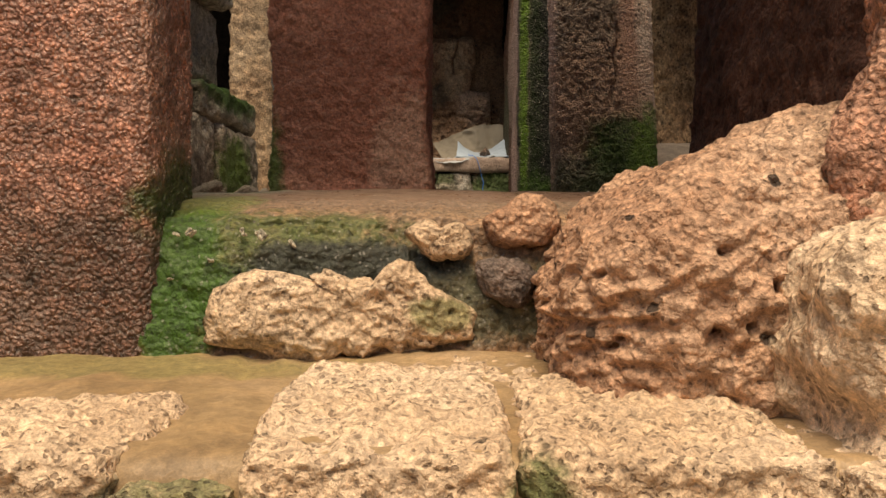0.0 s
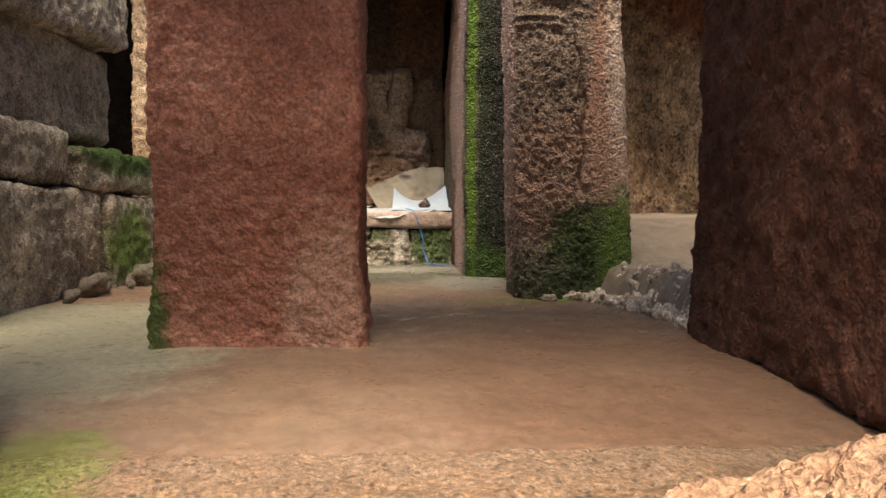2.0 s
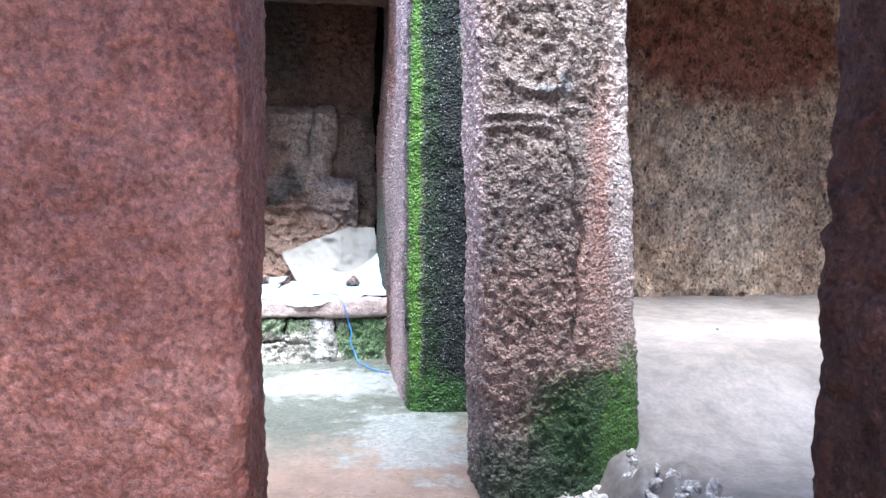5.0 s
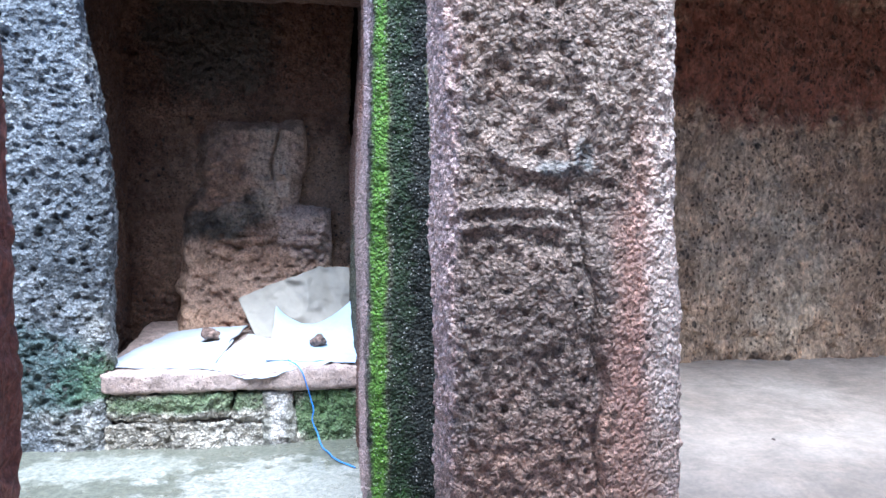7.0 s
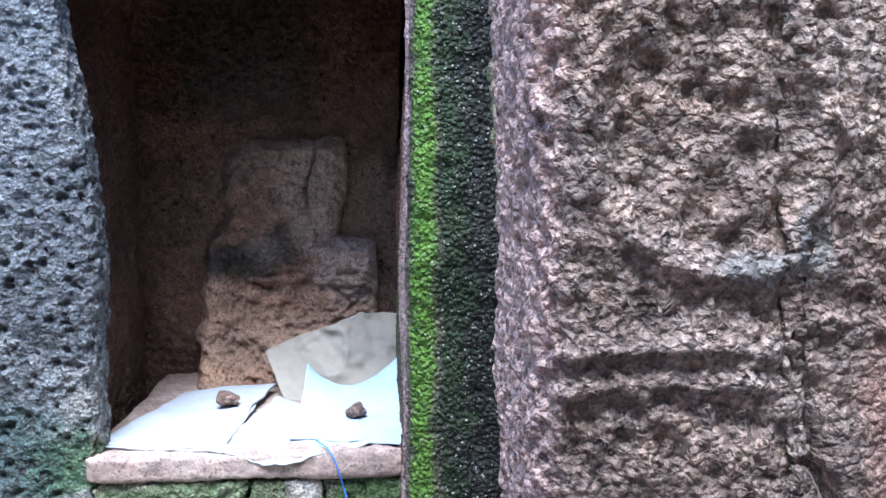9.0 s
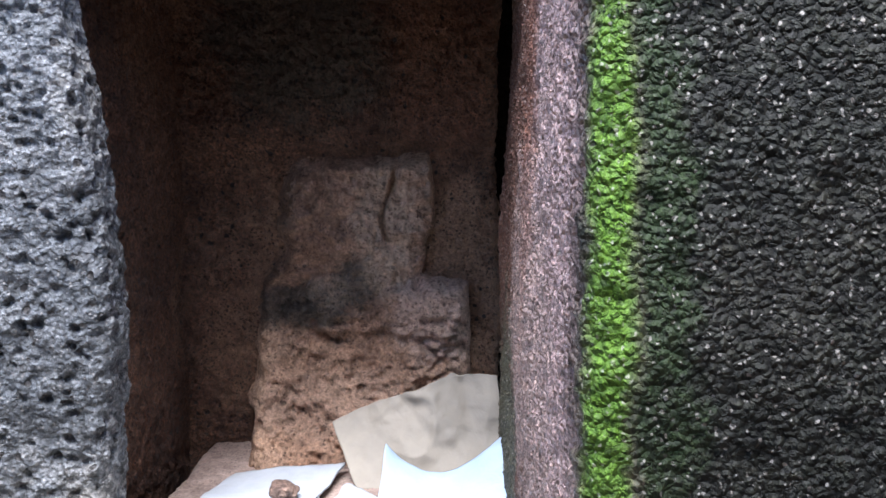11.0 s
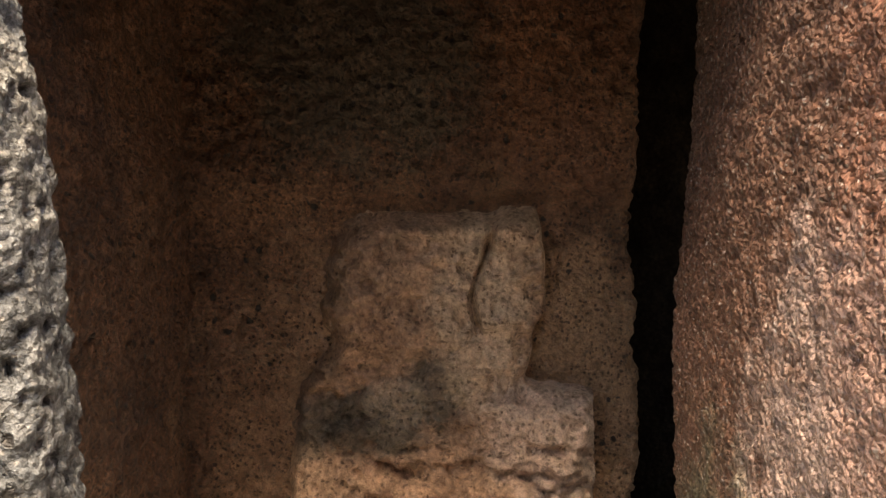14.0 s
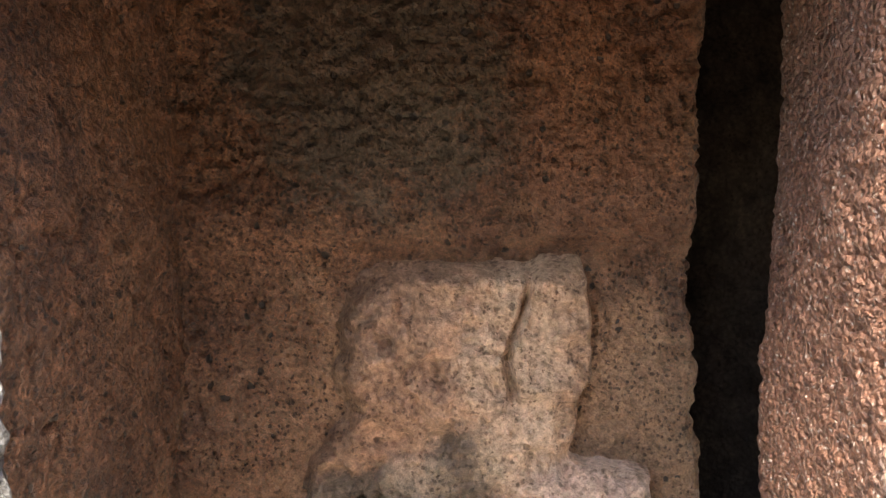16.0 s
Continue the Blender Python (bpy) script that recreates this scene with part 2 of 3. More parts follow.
M_PALE = rock("pale buff laterite", ((0.56, 0.385, 0.255), (0.64, 0.46, 0.32), (0.73, 0.56, 0.42)), 0.6, 0.9, 0.85, 0.8, 0.4,
              patches=[((0.0, 1.77, -0.27), (0.07, 0.2, 0.04), (0.1, 0.12, 0.03), 0.7, 0.9), ((0.12, 1.0, -0.46), (0.05, 0.2, 0.09), MOSS, 0.8, 0.9), ((-0.33, 1.0, -0.47), (0.1, 0.2, 0.12), MOSS, 0.7, 0.9),
                      ((-0.6, 1.0, -0.5), (0.4, 0.12, 0.1), (0.16, 0.14, 0.1), 0.7, 0.9)], lumpy=0.3, holes=0.25, blotch=0.25, cav=0.6)
M_REDPILLAR = rock("orange-red rough laterite", ((0.3, 0.125, 0.08), (0.44, 0.21, 0.14), (0.56, 0.32, 0.23)), 0.5, 1.0, 0.75, 0.9, 0.5, lumpy=0.4, holes=0.25)
M_DARKROCK = rock("dark purple rock", ((0.06, 0.045, 0.04), (0.12, 0.085, 0.075), (0.2, 0.15, 0.13)), 0.3, 1.4)
M_WALLBLOCK = rock("dark mossy wall stone", ((0.2, 0.175, 0.148), (0.36, 0.315, 0.27), (0.55, 0.49, 0.42)), 0.4, 1.2, 0.85, 0.8, 0.5,
                   patches=[((-1.25, 5.2, 0.72), (0.2, 0.7, 0.16), MOSS, 1.0, 0.6), ((-1.25, 5.25, 0.22), (0.3, 0.35, 0.22), LIME_MOSS, 0.8, 0.8)], lumpy=0.3)
M_GP = rock("ochre rough laterite", ((0.3, 0.19, 0.12), (0.42, 0.3, 0.2), (0.52, 0.4, 0.29)), 0.6, 1.0)
# Grey-green patch at left puts the sheen of the sky into the colour.
M_FLOOR = rock("wet worn earth floor with painted sun dapples", ((0.19, 0.12, 0.085), (0.25, 0.165, 0.12), (0.3, 0.21, 0.155)), 0.05, 0.6, 0.5, 0.12, 0.2, wet=0.15,
               patches=[((0, 1.86, -0.25), (1.0, 0.16, 0.1), (0.05, 0.045, 0.03), 0.8, 0.7), ((-0.62, 1.9, -0.18), (0.18, 0.3, 0.22), MOSS, 0.9, 1.0), ((-0.6, 2.15, 0.0), (0.12, 0.2, 0.1), LIME_MOSS, 0.45, 1.0), ((-0.2, 1.84, -0.16), (0.3, 0.06, 0.07), BLACK, 0.9, 0.6),
                       # The last three pale blobs are sun dapples painted into the floor.
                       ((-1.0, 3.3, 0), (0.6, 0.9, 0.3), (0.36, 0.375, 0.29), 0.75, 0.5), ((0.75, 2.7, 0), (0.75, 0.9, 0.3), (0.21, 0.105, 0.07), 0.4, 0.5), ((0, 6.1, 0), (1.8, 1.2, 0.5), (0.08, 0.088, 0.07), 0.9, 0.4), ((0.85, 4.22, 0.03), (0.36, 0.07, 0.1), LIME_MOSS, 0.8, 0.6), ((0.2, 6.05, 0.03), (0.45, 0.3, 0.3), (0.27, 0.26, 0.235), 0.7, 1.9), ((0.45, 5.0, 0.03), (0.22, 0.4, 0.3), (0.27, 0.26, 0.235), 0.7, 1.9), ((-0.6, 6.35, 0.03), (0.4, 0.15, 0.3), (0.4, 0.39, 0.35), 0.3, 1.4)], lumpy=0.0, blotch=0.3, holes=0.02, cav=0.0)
M_STEP = rock("mossy eroded step", ((0.17, 0.1, 0.06), (0.26, 0.16, 0.1), (0.34, 0.23, 0.15)), 0.3, 0.9, 0.7, 0.5, 0.5, speck=0.25,
              patches=[((0, 1.86, -0.25), (1.0, 0.16, 0.1), (0.045, 0.05, 0.025), 0.85, 0.7), ((-0.62, 1.9, -0.2), (0.16, 0.3, 0.2), (0.028, 0.085, 0.006), 0.95, 0.8), ((-0.45, 1.87, -0.12), (0.35, 0.2, 0.1), MOSS, 0.7, 1.0),
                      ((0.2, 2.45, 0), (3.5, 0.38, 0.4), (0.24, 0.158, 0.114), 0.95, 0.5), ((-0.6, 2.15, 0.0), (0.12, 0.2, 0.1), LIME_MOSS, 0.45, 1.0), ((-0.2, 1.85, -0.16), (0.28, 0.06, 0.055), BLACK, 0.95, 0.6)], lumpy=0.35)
M_RFLOOR = rock("pale dusty floor", ((0.15, 0.119, 0.097), (0.2, 0.161, 0.134), (0.26, 0.216, 0.182)), 0.05, 0.7, 0.7, 0.15, 0.2, lumpy=0.0, blotch=0.3, holes=0.02, cav=0.0)
M_EARTH = rock("brown trodden earth", ((0.23, 0.145, 0.075), (0.3, 0.2, 0.11), (0.38, 0.26, 0.16)), 0.05, 0.8, 0.6, 0.2, 0.25, patches=[((-0.7, 1.7, -0.37), (0.5, 0.12, 0.1), (0.2, 0.17, 0.07), 0.7, 0.8)], lumpy=0.0, blotch=0.4, holes=0.04, cav=0.1)
# Near-black colour stands for the deep shade in the gap beside the niche.
M_GAPSHADE = rock("near-black rock for gap shade", ((0.01, 0.008, 0.007), (0.016, 0.012, 0.01), (0.026, 0.02, 0.016)), 0.2, 0.8, 0.95, 0.4, 0.3, gloss=0.1)
M_ROOF = rock("dark rock ceiling", ((0.08, 0.05, 0.04), (0.13, 0.085, 0.065), (0.18, 0.12, 0.09)), 0.3, 0.7)
M_SLAB = rock("pinkish worn slab", ((0.24, 0.17, 0.145), (0.32, 0.24, 0.205), (0.4, 0.31, 0.27)), 0.1, 1.0, 0.75, 0.4, 0.3, lumpy=0.1, blotch=0.5)
M_MASON = rock("grey mossy masonry", ((0.16, 0.14, 0.11), (0.3, 0.27, 0.22), (0.5, 0.46, 0.39)), 0.7, 0.9, 0.8, 0.9, 0.6,
               patches=[((0.4, 6.6, 0.17), (0.2, 0.2, 0.15), MOSS, 0.85, 0.7), ((-0.2, 6.6, 0.24), (0.5, 0.2, 0.05), MOSS, 0.7, 0.7)])


def cloth(name, colour, rough=0.8):
    m = Nodes(name)
    n = m.noise(6, 7, 0.6)
    col = m.mix(0.5, colour, m.ramp(n, [(0.3, (0.72, 0.74, 0.78)), (0.6, (1.05, 1.05, 1.05))]), "MULTIPLY")
    m.put(m.bsdf.inputs["Base Color"], col)
    m.bsdf.inputs["Roughness"].default_value = rough
    b = m.nt.nodes.new("ShaderNodeBump")
    b.inputs["Strength"].default_value, b.inputs["Distance"].default_value = 0.35, 0.01
    m.put(b.inputs["Height"], m.noise(22, 5, 0.55, None, 1.5))
    m.put(m.bsdf.inputs["Normal"], b.outputs[0])
    return m.mat


M_LIME = rock("white lime mortar", ((0.3, 0.27, 0.24), (0.5, 0.46, 0.42), (0.62, 0.59, 0.55)), 0.5, 1.0, patches=[((0.24, 6.6, 0.05), (0.06, 0.2, 0.2), (0.12, 0.11, 0.08), 0.8, 1.0), ((0.08, 6.6, 0.15), (0.04, 0.2, 0.2), (0.14, 0.13, 0.1), 0.8, 1.0)])
M_PEBBLE = rock("pale pebble", ((0.4, 0.36, 0.28), (0.5, 0.46, 0.37), (0.6, 0.56, 0.46)), 0.1, 0.05)
M_RUBBLE = rock("grey-white broken stone", ((0.42, 0.34, 0.28), (0.62, 0.54, 0.46), (0.78, 0.7, 0.62)), 0.3, 0.05)
M_STONE = rock("brown pebble stone", ((0.1, 0.06, 0.045), (0.17, 0.11, 0.085), (0.25, 0.18, 0.14)), 0.2, 0.06)
M_BLUEWHITE = cloth("bluish white sheet", (0.33, 0.41, 0.51))
M_WHITE = cloth("white crumpled sheet", (0.35, 0.365, 0.39))
M_BAG = cloth("brown wrapping paper", (0.28, 0.245, 0.2))
M_STRING = cloth("blue nylon string", (0.05, 0.2, 0.6), 0.5)


# mesh tools -----------------------------------------------------------------
def hash3(i, j, k, seed=0):
    """A random number from 0 to 1 for each lattice cell."""
    h = (i * 374761393 + j * 668265263 + k * 2147483647 + seed * 1274126177).astype(np.int64) & 0xFFFFFFFF
    h = ((h ^ (h >> 13)) * 1274126177) & 0xFFFFFFFF
    h = ((h ^ (h >> 15)) * 2246822519) & 0xFFFFFFFF
    return ((h ^ (h >> 16)) & 0xFFFFFF) / float(0x1000000)


def vnoise(p, seed=0):
    c = np.floor(p).astype(np.int64)
    f = p - c
    w = f * f * f * (f * (f * 6 - 15) + 10)
    out = np.zeros(len(p))
    for a in (0, 1):
        wa = w[:, 0] if a else 1 - w[:, 0]
        for b in (0, 1):
            wb = w[:, 1] if b else 1 - w[:, 1]
            for d in (0, 1):
                wd = w[:, 2] if d else 1 - w[:, 2]
                out += wa * wb * wd * hash3(c[:, 0] + a, c[:, 1] + b, c[:, 2] + d, seed)
    return out * 2 - 1


def fbm(p, s, amp, octaves=3, gain=0.5, seed=0):
    v, q = np.zeros(len(p)), p * s
    for o in range(octaves):
        v += amp * vnoise(q + 17.3 * o, seed)
        q, amp = q * 2.13, amp * gain
    return v


def worley(p, s, seed=0):
    """Distance to the nearest scattered point, and that point's random number."""
    q = p * s
    c = np.floor(q).astype(np.int64)
    best, ident = np.full(len(p), 9.0), np.zeros(len(p))
    for a in (-1, 0, 1):
        for b in (-1, 0, 1):
            for d in (-1, 0, 1):
                i, j, k = c[:, 0] + a, c[:, 1] + b, c[:, 2] + d
                dist = np.sqrt((i + hash3(i, j, k, seed + 1) - q[:, 0]) ** 2 + (j + hash3(i, j, k, seed + 2) - q[:, 1]) ** 2 + (k + hash3(i, j, k, seed + 3) - q[:, 2]) ** 2)
                near = dist < best
                best = np.where(near, dist, best)
                ident = np.where(near, hash3(i, j, k, seed + 4), ident)
    return best, ident


def smooth(a, b, v):
    t = np.clip((v - a) / (b - a), 0, 1)
    return t * t * (3 - 2 * t)


def lerp(a, b, t):
    return a + (b - a) * t


def bumpy(low=0.012, peck=0.005, ps=45, pits=0.0, hs=26, chance=0.35, lumps=0.0, ls=60, seed=0, stretch=(1, 1, 1)):
    """Relief of weathered laterite: broad swell, chisel pecks, round holes, pebbly lumps."""
    def f(p, n):
        q = p * np.array(stretch)
        v = fbm(p, 3.0, low, 3, 0.5, seed)
        if peck:
            v = v + fbm(q, ps, peck, 2, 0.6, seed + 5) - np.abs(fbm(q, ps * 0.55, peck * 1.4, 2, 0.6, seed + 6))
        if lumps:
            d, _ = worley(q, ls, seed + 20)
            v = v + lumps * (0.55 - d)
        if pits:
            q2 = q + fbm(q, 20, 0.012, 1, 0.5, seed + 8)[:, None]
            d, r = worley(q2, hs, seed + 30)
            size = 0.25 + 0.3 * r
            v = v - pits * np.where(r < chance, 1 - smooth(0.4 * size, size * 1.4, d), 0)
        return v
    return f


def mesh_object(name, verts, faces, mat, parent=None):
    me = bpy.data.meshes.new(name)
    verts, faces = np.asarray(verts, dtype=np.float32), np.asarray(faces, dtype=np.int32)
    me.vertices.add(len(verts))
    me.vertices.foreach_set("co", verts.ravel())
    me.loops.add(faces.size)
    me.loops.foreach_set("vertex_index", faces.ravel())
    me.polygons.add(len(faces))
    me.polygons.foreach_set("loop_start", np.arange(0, faces.size, 4, dtype=np.int32))
    me.polygons.foreach_set("use_smooth", np.ones(len(faces), dtype=bool))
    me.update(calc_edges=True)
    me.materials.append(mat)
    ob = new(name, me)
    ob.parent = parent
    return ob


def grid_faces(nu, nv):
    i, j = np.meshgrid(np.arange(nu), np.arange(nv), indexing="ij")
    a = (j * (nu + 1) + i).ravel()
    return np.stack([a, a + 1, a + nu + 2, a + nu + 1], 1)


def axis_steps(lo, hi, step, fine=None):
    """Even steps, four times coarser above fine."""
    if fine is None or fine >= hi:
        return np.linspace(lo, hi, max(2, round((hi - lo) / step)) + 1)
    a = np.linspace(lo, fine, max(2, round((fine - lo) / step)) + 1)
    return np.concatenate([a, np.linspace(fine, hi, max(2, round((hi - fine) / (4 * step))) + 1)[1:]])


def shell(box, step, r, disp, warp=None, fine=None):
    """A rounded box skin with relief: vertices and faces."""
    lo, hi = np.array(box[0::2], float), np.array(box[1::2], float)
    ax = [axis_steps(lo[0], hi[0], step), axis_steps(lo[1], hi[1], step), axis_steps(lo[2], hi[2], step, fine)]
    n = [len(a) - 1 for a in ax]
    keys, quads, count = [], [], 0
    for a, b, c in ((0, 1, 2), (1, 2, 0), (2, 0, 1)):
        for side in (0, n[c]):
            j, i = np.meshgrid(np.arange(n[b] + 1), np.arange(n[a] + 1), indexing="ij")
            k = np.zeros((i.size, 3), dtype=np.int64)
            k[:, a], k[:, b], k[:, c] = i.ravel(), j.ravel(), side
            q = grid_faces(n[a], n[b]) + count
            keys.append(k), quads.append(q if side else q[:, ::-1])
            count += len(k)
    keys, quads = np.concatenate(keys), np.concatenate(quads)
    flat = (keys[:, 0] * (n[1] + 1) + keys[:, 1]) * (n[2] + 1) + keys[:, 2]
    _, first, back = np.unique(flat, return_index=True, return_inverse=True)
    keys, quads = keys[first], back.ravel()[quads]
    p = np.stack([ax[i][keys[:, i]] for i in range(3)], 1)
    r3 = np.minimum(r, (hi - lo) * 0.49)
    q = np.clip(p, lo + r3, hi - r3)
    d = (p - q) / r3
    length = np.maximum(np.linalg.norm(d, axis=1), 1e-6)[:, None]
    nrm = d / length
    p = q + nrm * np.minimum(length, 1) * r3
    p = p + nrm * disp(p, nrm)[:, None]
    return (warp(p) if warp else p), quads


def rock_block(name, box, mat, step=0.03, r=0.05, disp=None, warp=None, fine=None, parent=None, label="", category="", kind="", group=""):
    v, f = shell(box, step, r, disp or bumpy(), warp, fine)
    return tagged(mesh_object(name, v, f, mat, parent), label, category, group, kind)


def sheet_grid(name, fn, nu, nv, mat, parent=None, thick=0.0):
    v, u = np.meshgrid(np.linspace(0, 1, nv + 1), np.linspace(0, 1, nu + 1), indexing="ij")
    ob = mesh_object(name, fn(u.ravel(), v.ravel()), grid_faces(nu, nv), mat, parent)
    if thick:
        mod = ob.modifiers.new("thickness", "SOLIDIFY")
        mod.thickness, mod.offset = thick, 0
    return ob


def shift(p, x=0.0, y=0.0, z=0.0):
    out = p.copy()
    out[:, 0] += x
    out[:, 1] += y
    out[:, 2] += z
    return out


def outline_rock(name, outline, y, depth, mat, disp, nr=40, na=160, **tags):
    """A rock proud of a step: a star-shaped outline in x and z, domed towards -y, closed behind."""
    pts = np.array(outline)
    mid = pts.mean(0)
    ang = np.arctan2(pts[:, 1] - mid[1], pts[:, 0] - mid[0])
    order = np.argsort(ang)
    ang, rad = ang[order], np.hypot(*(pts - mid).T)[order]
    v, u = np.meshgrid(np.linspace(0, 1, nr + 1), np.linspace(0, 1, na + 1), indexing="ij")
    u, v = u.ravel(), v.ravel()
    th = (u % 1.0) * 2 * math.pi - math.pi
    R = np.interp(th, ang, rad, period=2 * math.pi)
    rho = np.where(v < 0.75, v / 0.75, 1 - (v - 0.75) / 0.25)
    out = np.where(v < 0.75, depth * (1 - rho ** 5) ** 0.6, -0.03 * (1 - rho))
    k = np.maximum(rho, 0.002)
    p = np.stack([mid[0] + k * R * np.cos(th), y - out, mid[1] + k * R * np.sin(th)], 1)
    n = np.stack([np.cos(th) * rho ** 4, -np.ones(len(th)) * (1.02 - rho ** 4), np.sin(th) * rho ** 4], 1)
    d = disp(p, n) * np.where(v < 0.8, 1, 0)
    p = p + n / np.linalg.norm(n, axis=1)[:, None] * d[:, None]
    return tagged(mesh_object(name, p, grid_faces(na, nr)[:, ::-1], mat), **tags)


# setting ----------------------------------------------------------------------
def build_setting():
    w = dict(kind="structure")
    tagged(sheet_grid("ground", lambda u, v: np.stack([lerp(-400, 400, u), lerp(-400, 400, v), -1.2 + 0.02 * np.sin(40 * u)], 1), 40, 40, M_EARTH),
           "brown trodden earth of the sunken court", **w)

    py = np.array([1.80, 1.83, 1.845, 1.855, 1.87, 1.895, 1.93, 2.0, 2.2, 2.6, 3.1])
    pz = np.array([-0.42, -0.36, -0.28, -0.2, -0.13, -0.08, -0.058, -0.042, -0.014, 0.016, 0.033])

    def floor_at(u, v):
        x = lerp(-3.6, 3.6, 0.5 + 0.5 * np.sign(u - 0.5) * np.abs(2 * u - 1) ** 1.7)
        s = np.clip(v / 0.7, 0, 1) * 10
        y = np.where(v < 0.7, np.interp(s, np.arange(11), py), lerp(3.1, 8.4, (v - 0.7) / 0.3))
        z = np.where(v < 0.7, np.interp(s, np.arange(11), pz), 0.035)
        p = np.stack([x, y, z], 1)
        near = 1 - smooth(1.95, 2.5, y)
        d = fbm(p, 2.5, 0.010, 2) + near * (fbm(p, 12, 0.010, 4, 0.6) - 0.5 * np.abs(fbm(p, 30, 0.008, 2)))
        line = 1.905 + 0.03 * vnoise(np.stack([x * 4, x * 0, x * 0], 1)) + 0.012 * vnoise(np.stack([x * 19, x * 0, x * 0], 1))
        d -= 0.010 * np.exp(-((y - line) / 0.008) ** 2) * smooth(-0.6, -0.4, x) * (1 - smooth(0.1, 0.5, x))
        d += (1 - near) * fbm(p, 9, 0.003, 3)
        p[:, 1] -= d * near
        p[:, 2] += d * (1 - 0.4 * near) - 0.004
        return p

    tagged(sheet_grid("floor", lambda u, v: floor_at(u, lerp(0.56, 1.0, v)), 420, 160, M_FLOOR), "worn damp smooth brown rock floor with sun dapples painted in", **w)
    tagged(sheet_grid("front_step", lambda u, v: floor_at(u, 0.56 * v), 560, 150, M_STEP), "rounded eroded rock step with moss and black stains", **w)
    rock_block("ledge", (-3.5, 3.5, 1.04, 2.1, -1.4, -0.365), M_EARTH, 0.025, 0.05, bumpy(0.014, 0.006, 18), label="brown earth and rock ledge before the step", **w)

    def ramp_at(u, v):
        x, y = lerp(0.9, 4.2, u ** 1.5), lerp(2.9, 8.4, v)
        z = lerp(0.16, 0.385, smooth(4.2, 5.0, y))
        p = np.stack([x, y, z], 1)
        edge = 1.16 - 0.12 * smooth(3.6, 4.3, y) + 0.05 * vnoise(p * 6)
        lumps, _ = worley(p, 16, 5)
        p[:, 2] += 0.06 * (0.6 - lumps) * smooth(edge - 0.2, edge - 0.1, x) * (1 - smooth(edge + 0.05, edge + 0.25, x)) * (1 - smooth(4.3, 4.6, y))
        p[:, 2] += fbm(p, 3, 0.012, 3) - 0.3 * (1 - smooth(edge - 0.18, edge + 0.05, x)) - 0.1 * (1 - smooth(2.9, 3.3, y))
        return p

    tagged(sheet_grid("floor_side_room", ramp_at, 170, 260, M_RFLOOR), "pale dusty raised floor of the side room", **w)

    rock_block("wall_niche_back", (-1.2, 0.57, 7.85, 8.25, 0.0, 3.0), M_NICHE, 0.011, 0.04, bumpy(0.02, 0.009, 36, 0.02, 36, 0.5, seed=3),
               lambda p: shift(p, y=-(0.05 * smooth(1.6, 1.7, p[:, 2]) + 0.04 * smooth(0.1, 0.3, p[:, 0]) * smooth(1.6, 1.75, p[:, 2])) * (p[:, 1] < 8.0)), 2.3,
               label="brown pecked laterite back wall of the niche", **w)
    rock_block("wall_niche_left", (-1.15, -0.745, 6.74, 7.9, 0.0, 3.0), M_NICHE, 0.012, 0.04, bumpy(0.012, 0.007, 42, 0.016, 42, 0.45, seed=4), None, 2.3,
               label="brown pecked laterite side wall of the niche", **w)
    rock_block("wall_side_room_back", (1.0, 4.4, 6.45, 6.85, 0.2, 3.0), M_RIGHT, 0.015, 0.04, bumpy(0.025, 0.018, 24, 0.03, 24, 0.4, seed=5, stretch=(1, 1, 0.6)), None, 2.2,
               label="ochre chiselled laterite back wall of the side room", **w)
    rock_block("wall_side_room_right", (4.0, 4.4, 1.9, 6.6, -0.2, 3.0), M_RIGHT, 0.06, label="ochre laterite wall", **w)
    # Added wall: blocks light behind the left gap, kept low for the floor.
    rock_block("wall_left", (-3.8, -3.4, 1.9, 8.4, -0.2, 2.3), M_WALLBLOCK, 0.06, label="added laterite wall closing the left side", **w)
    rock_block("wall_back", (-3.8, 4.4, 8.3, 8.7, -0.2, 3.0), M_GAPSHADE, 0.06, label="back wall coloured near black for shade in the gap", **w)
    # Unseen slab, added and sized to cut the light on the front pillars.
    rock_block("ceiling_shade_front", (-0.95, 4.4, 1.6, 3.4, 2.6, 3.1), M_ROOF, 0.06, label="unseen rock ceiling added to shade the front pillars", **w)
    # Unseen beam, added just above the view to keep light off the upper niche.
    rock_block("wall_light_block", (-1.5, 1.0, 6.72, 7.1, 2.15, 2.6), M_NICHE, 0.04, label="unseen rock beam added to darken the upper niche", **w)
    # Inferred unseen ceilings; front edges are set by where the light should fall.
    rock_block("ceiling_niche", (-3.8, 1.3, 6.74, 8.7, 2.55, 3.1), M_ROOF, 0.06, label="dark rock ceiling over the niche", **w)
    rock_block("ceiling_side_room", (1.3, 4.4, 5.12, 8.7, 2.35, 3.0), M_ROOF, 0.06, label="dark rock ceiling over the side room", **w)
    # unseen walls behind the walker, added to enclose the court and bounce warm light
    for name, box in (("wall_bounce_back", (-6, 6, -8.6, -8.0, -1.4, 2.5)), ("wall_bounce_left", (-6.6, -6, -8.6, 2, -1.4, 2.5)), ("wall_bounce_right", (6, 6.6, -8.6, 2, -1.4, 2.5))):
        rock_block(name, box, M_GP, 0.2, 0.05, bumpy(0.05, 0.02, 6), label="unseen ochre rock wall added for warm bounce light", **w)


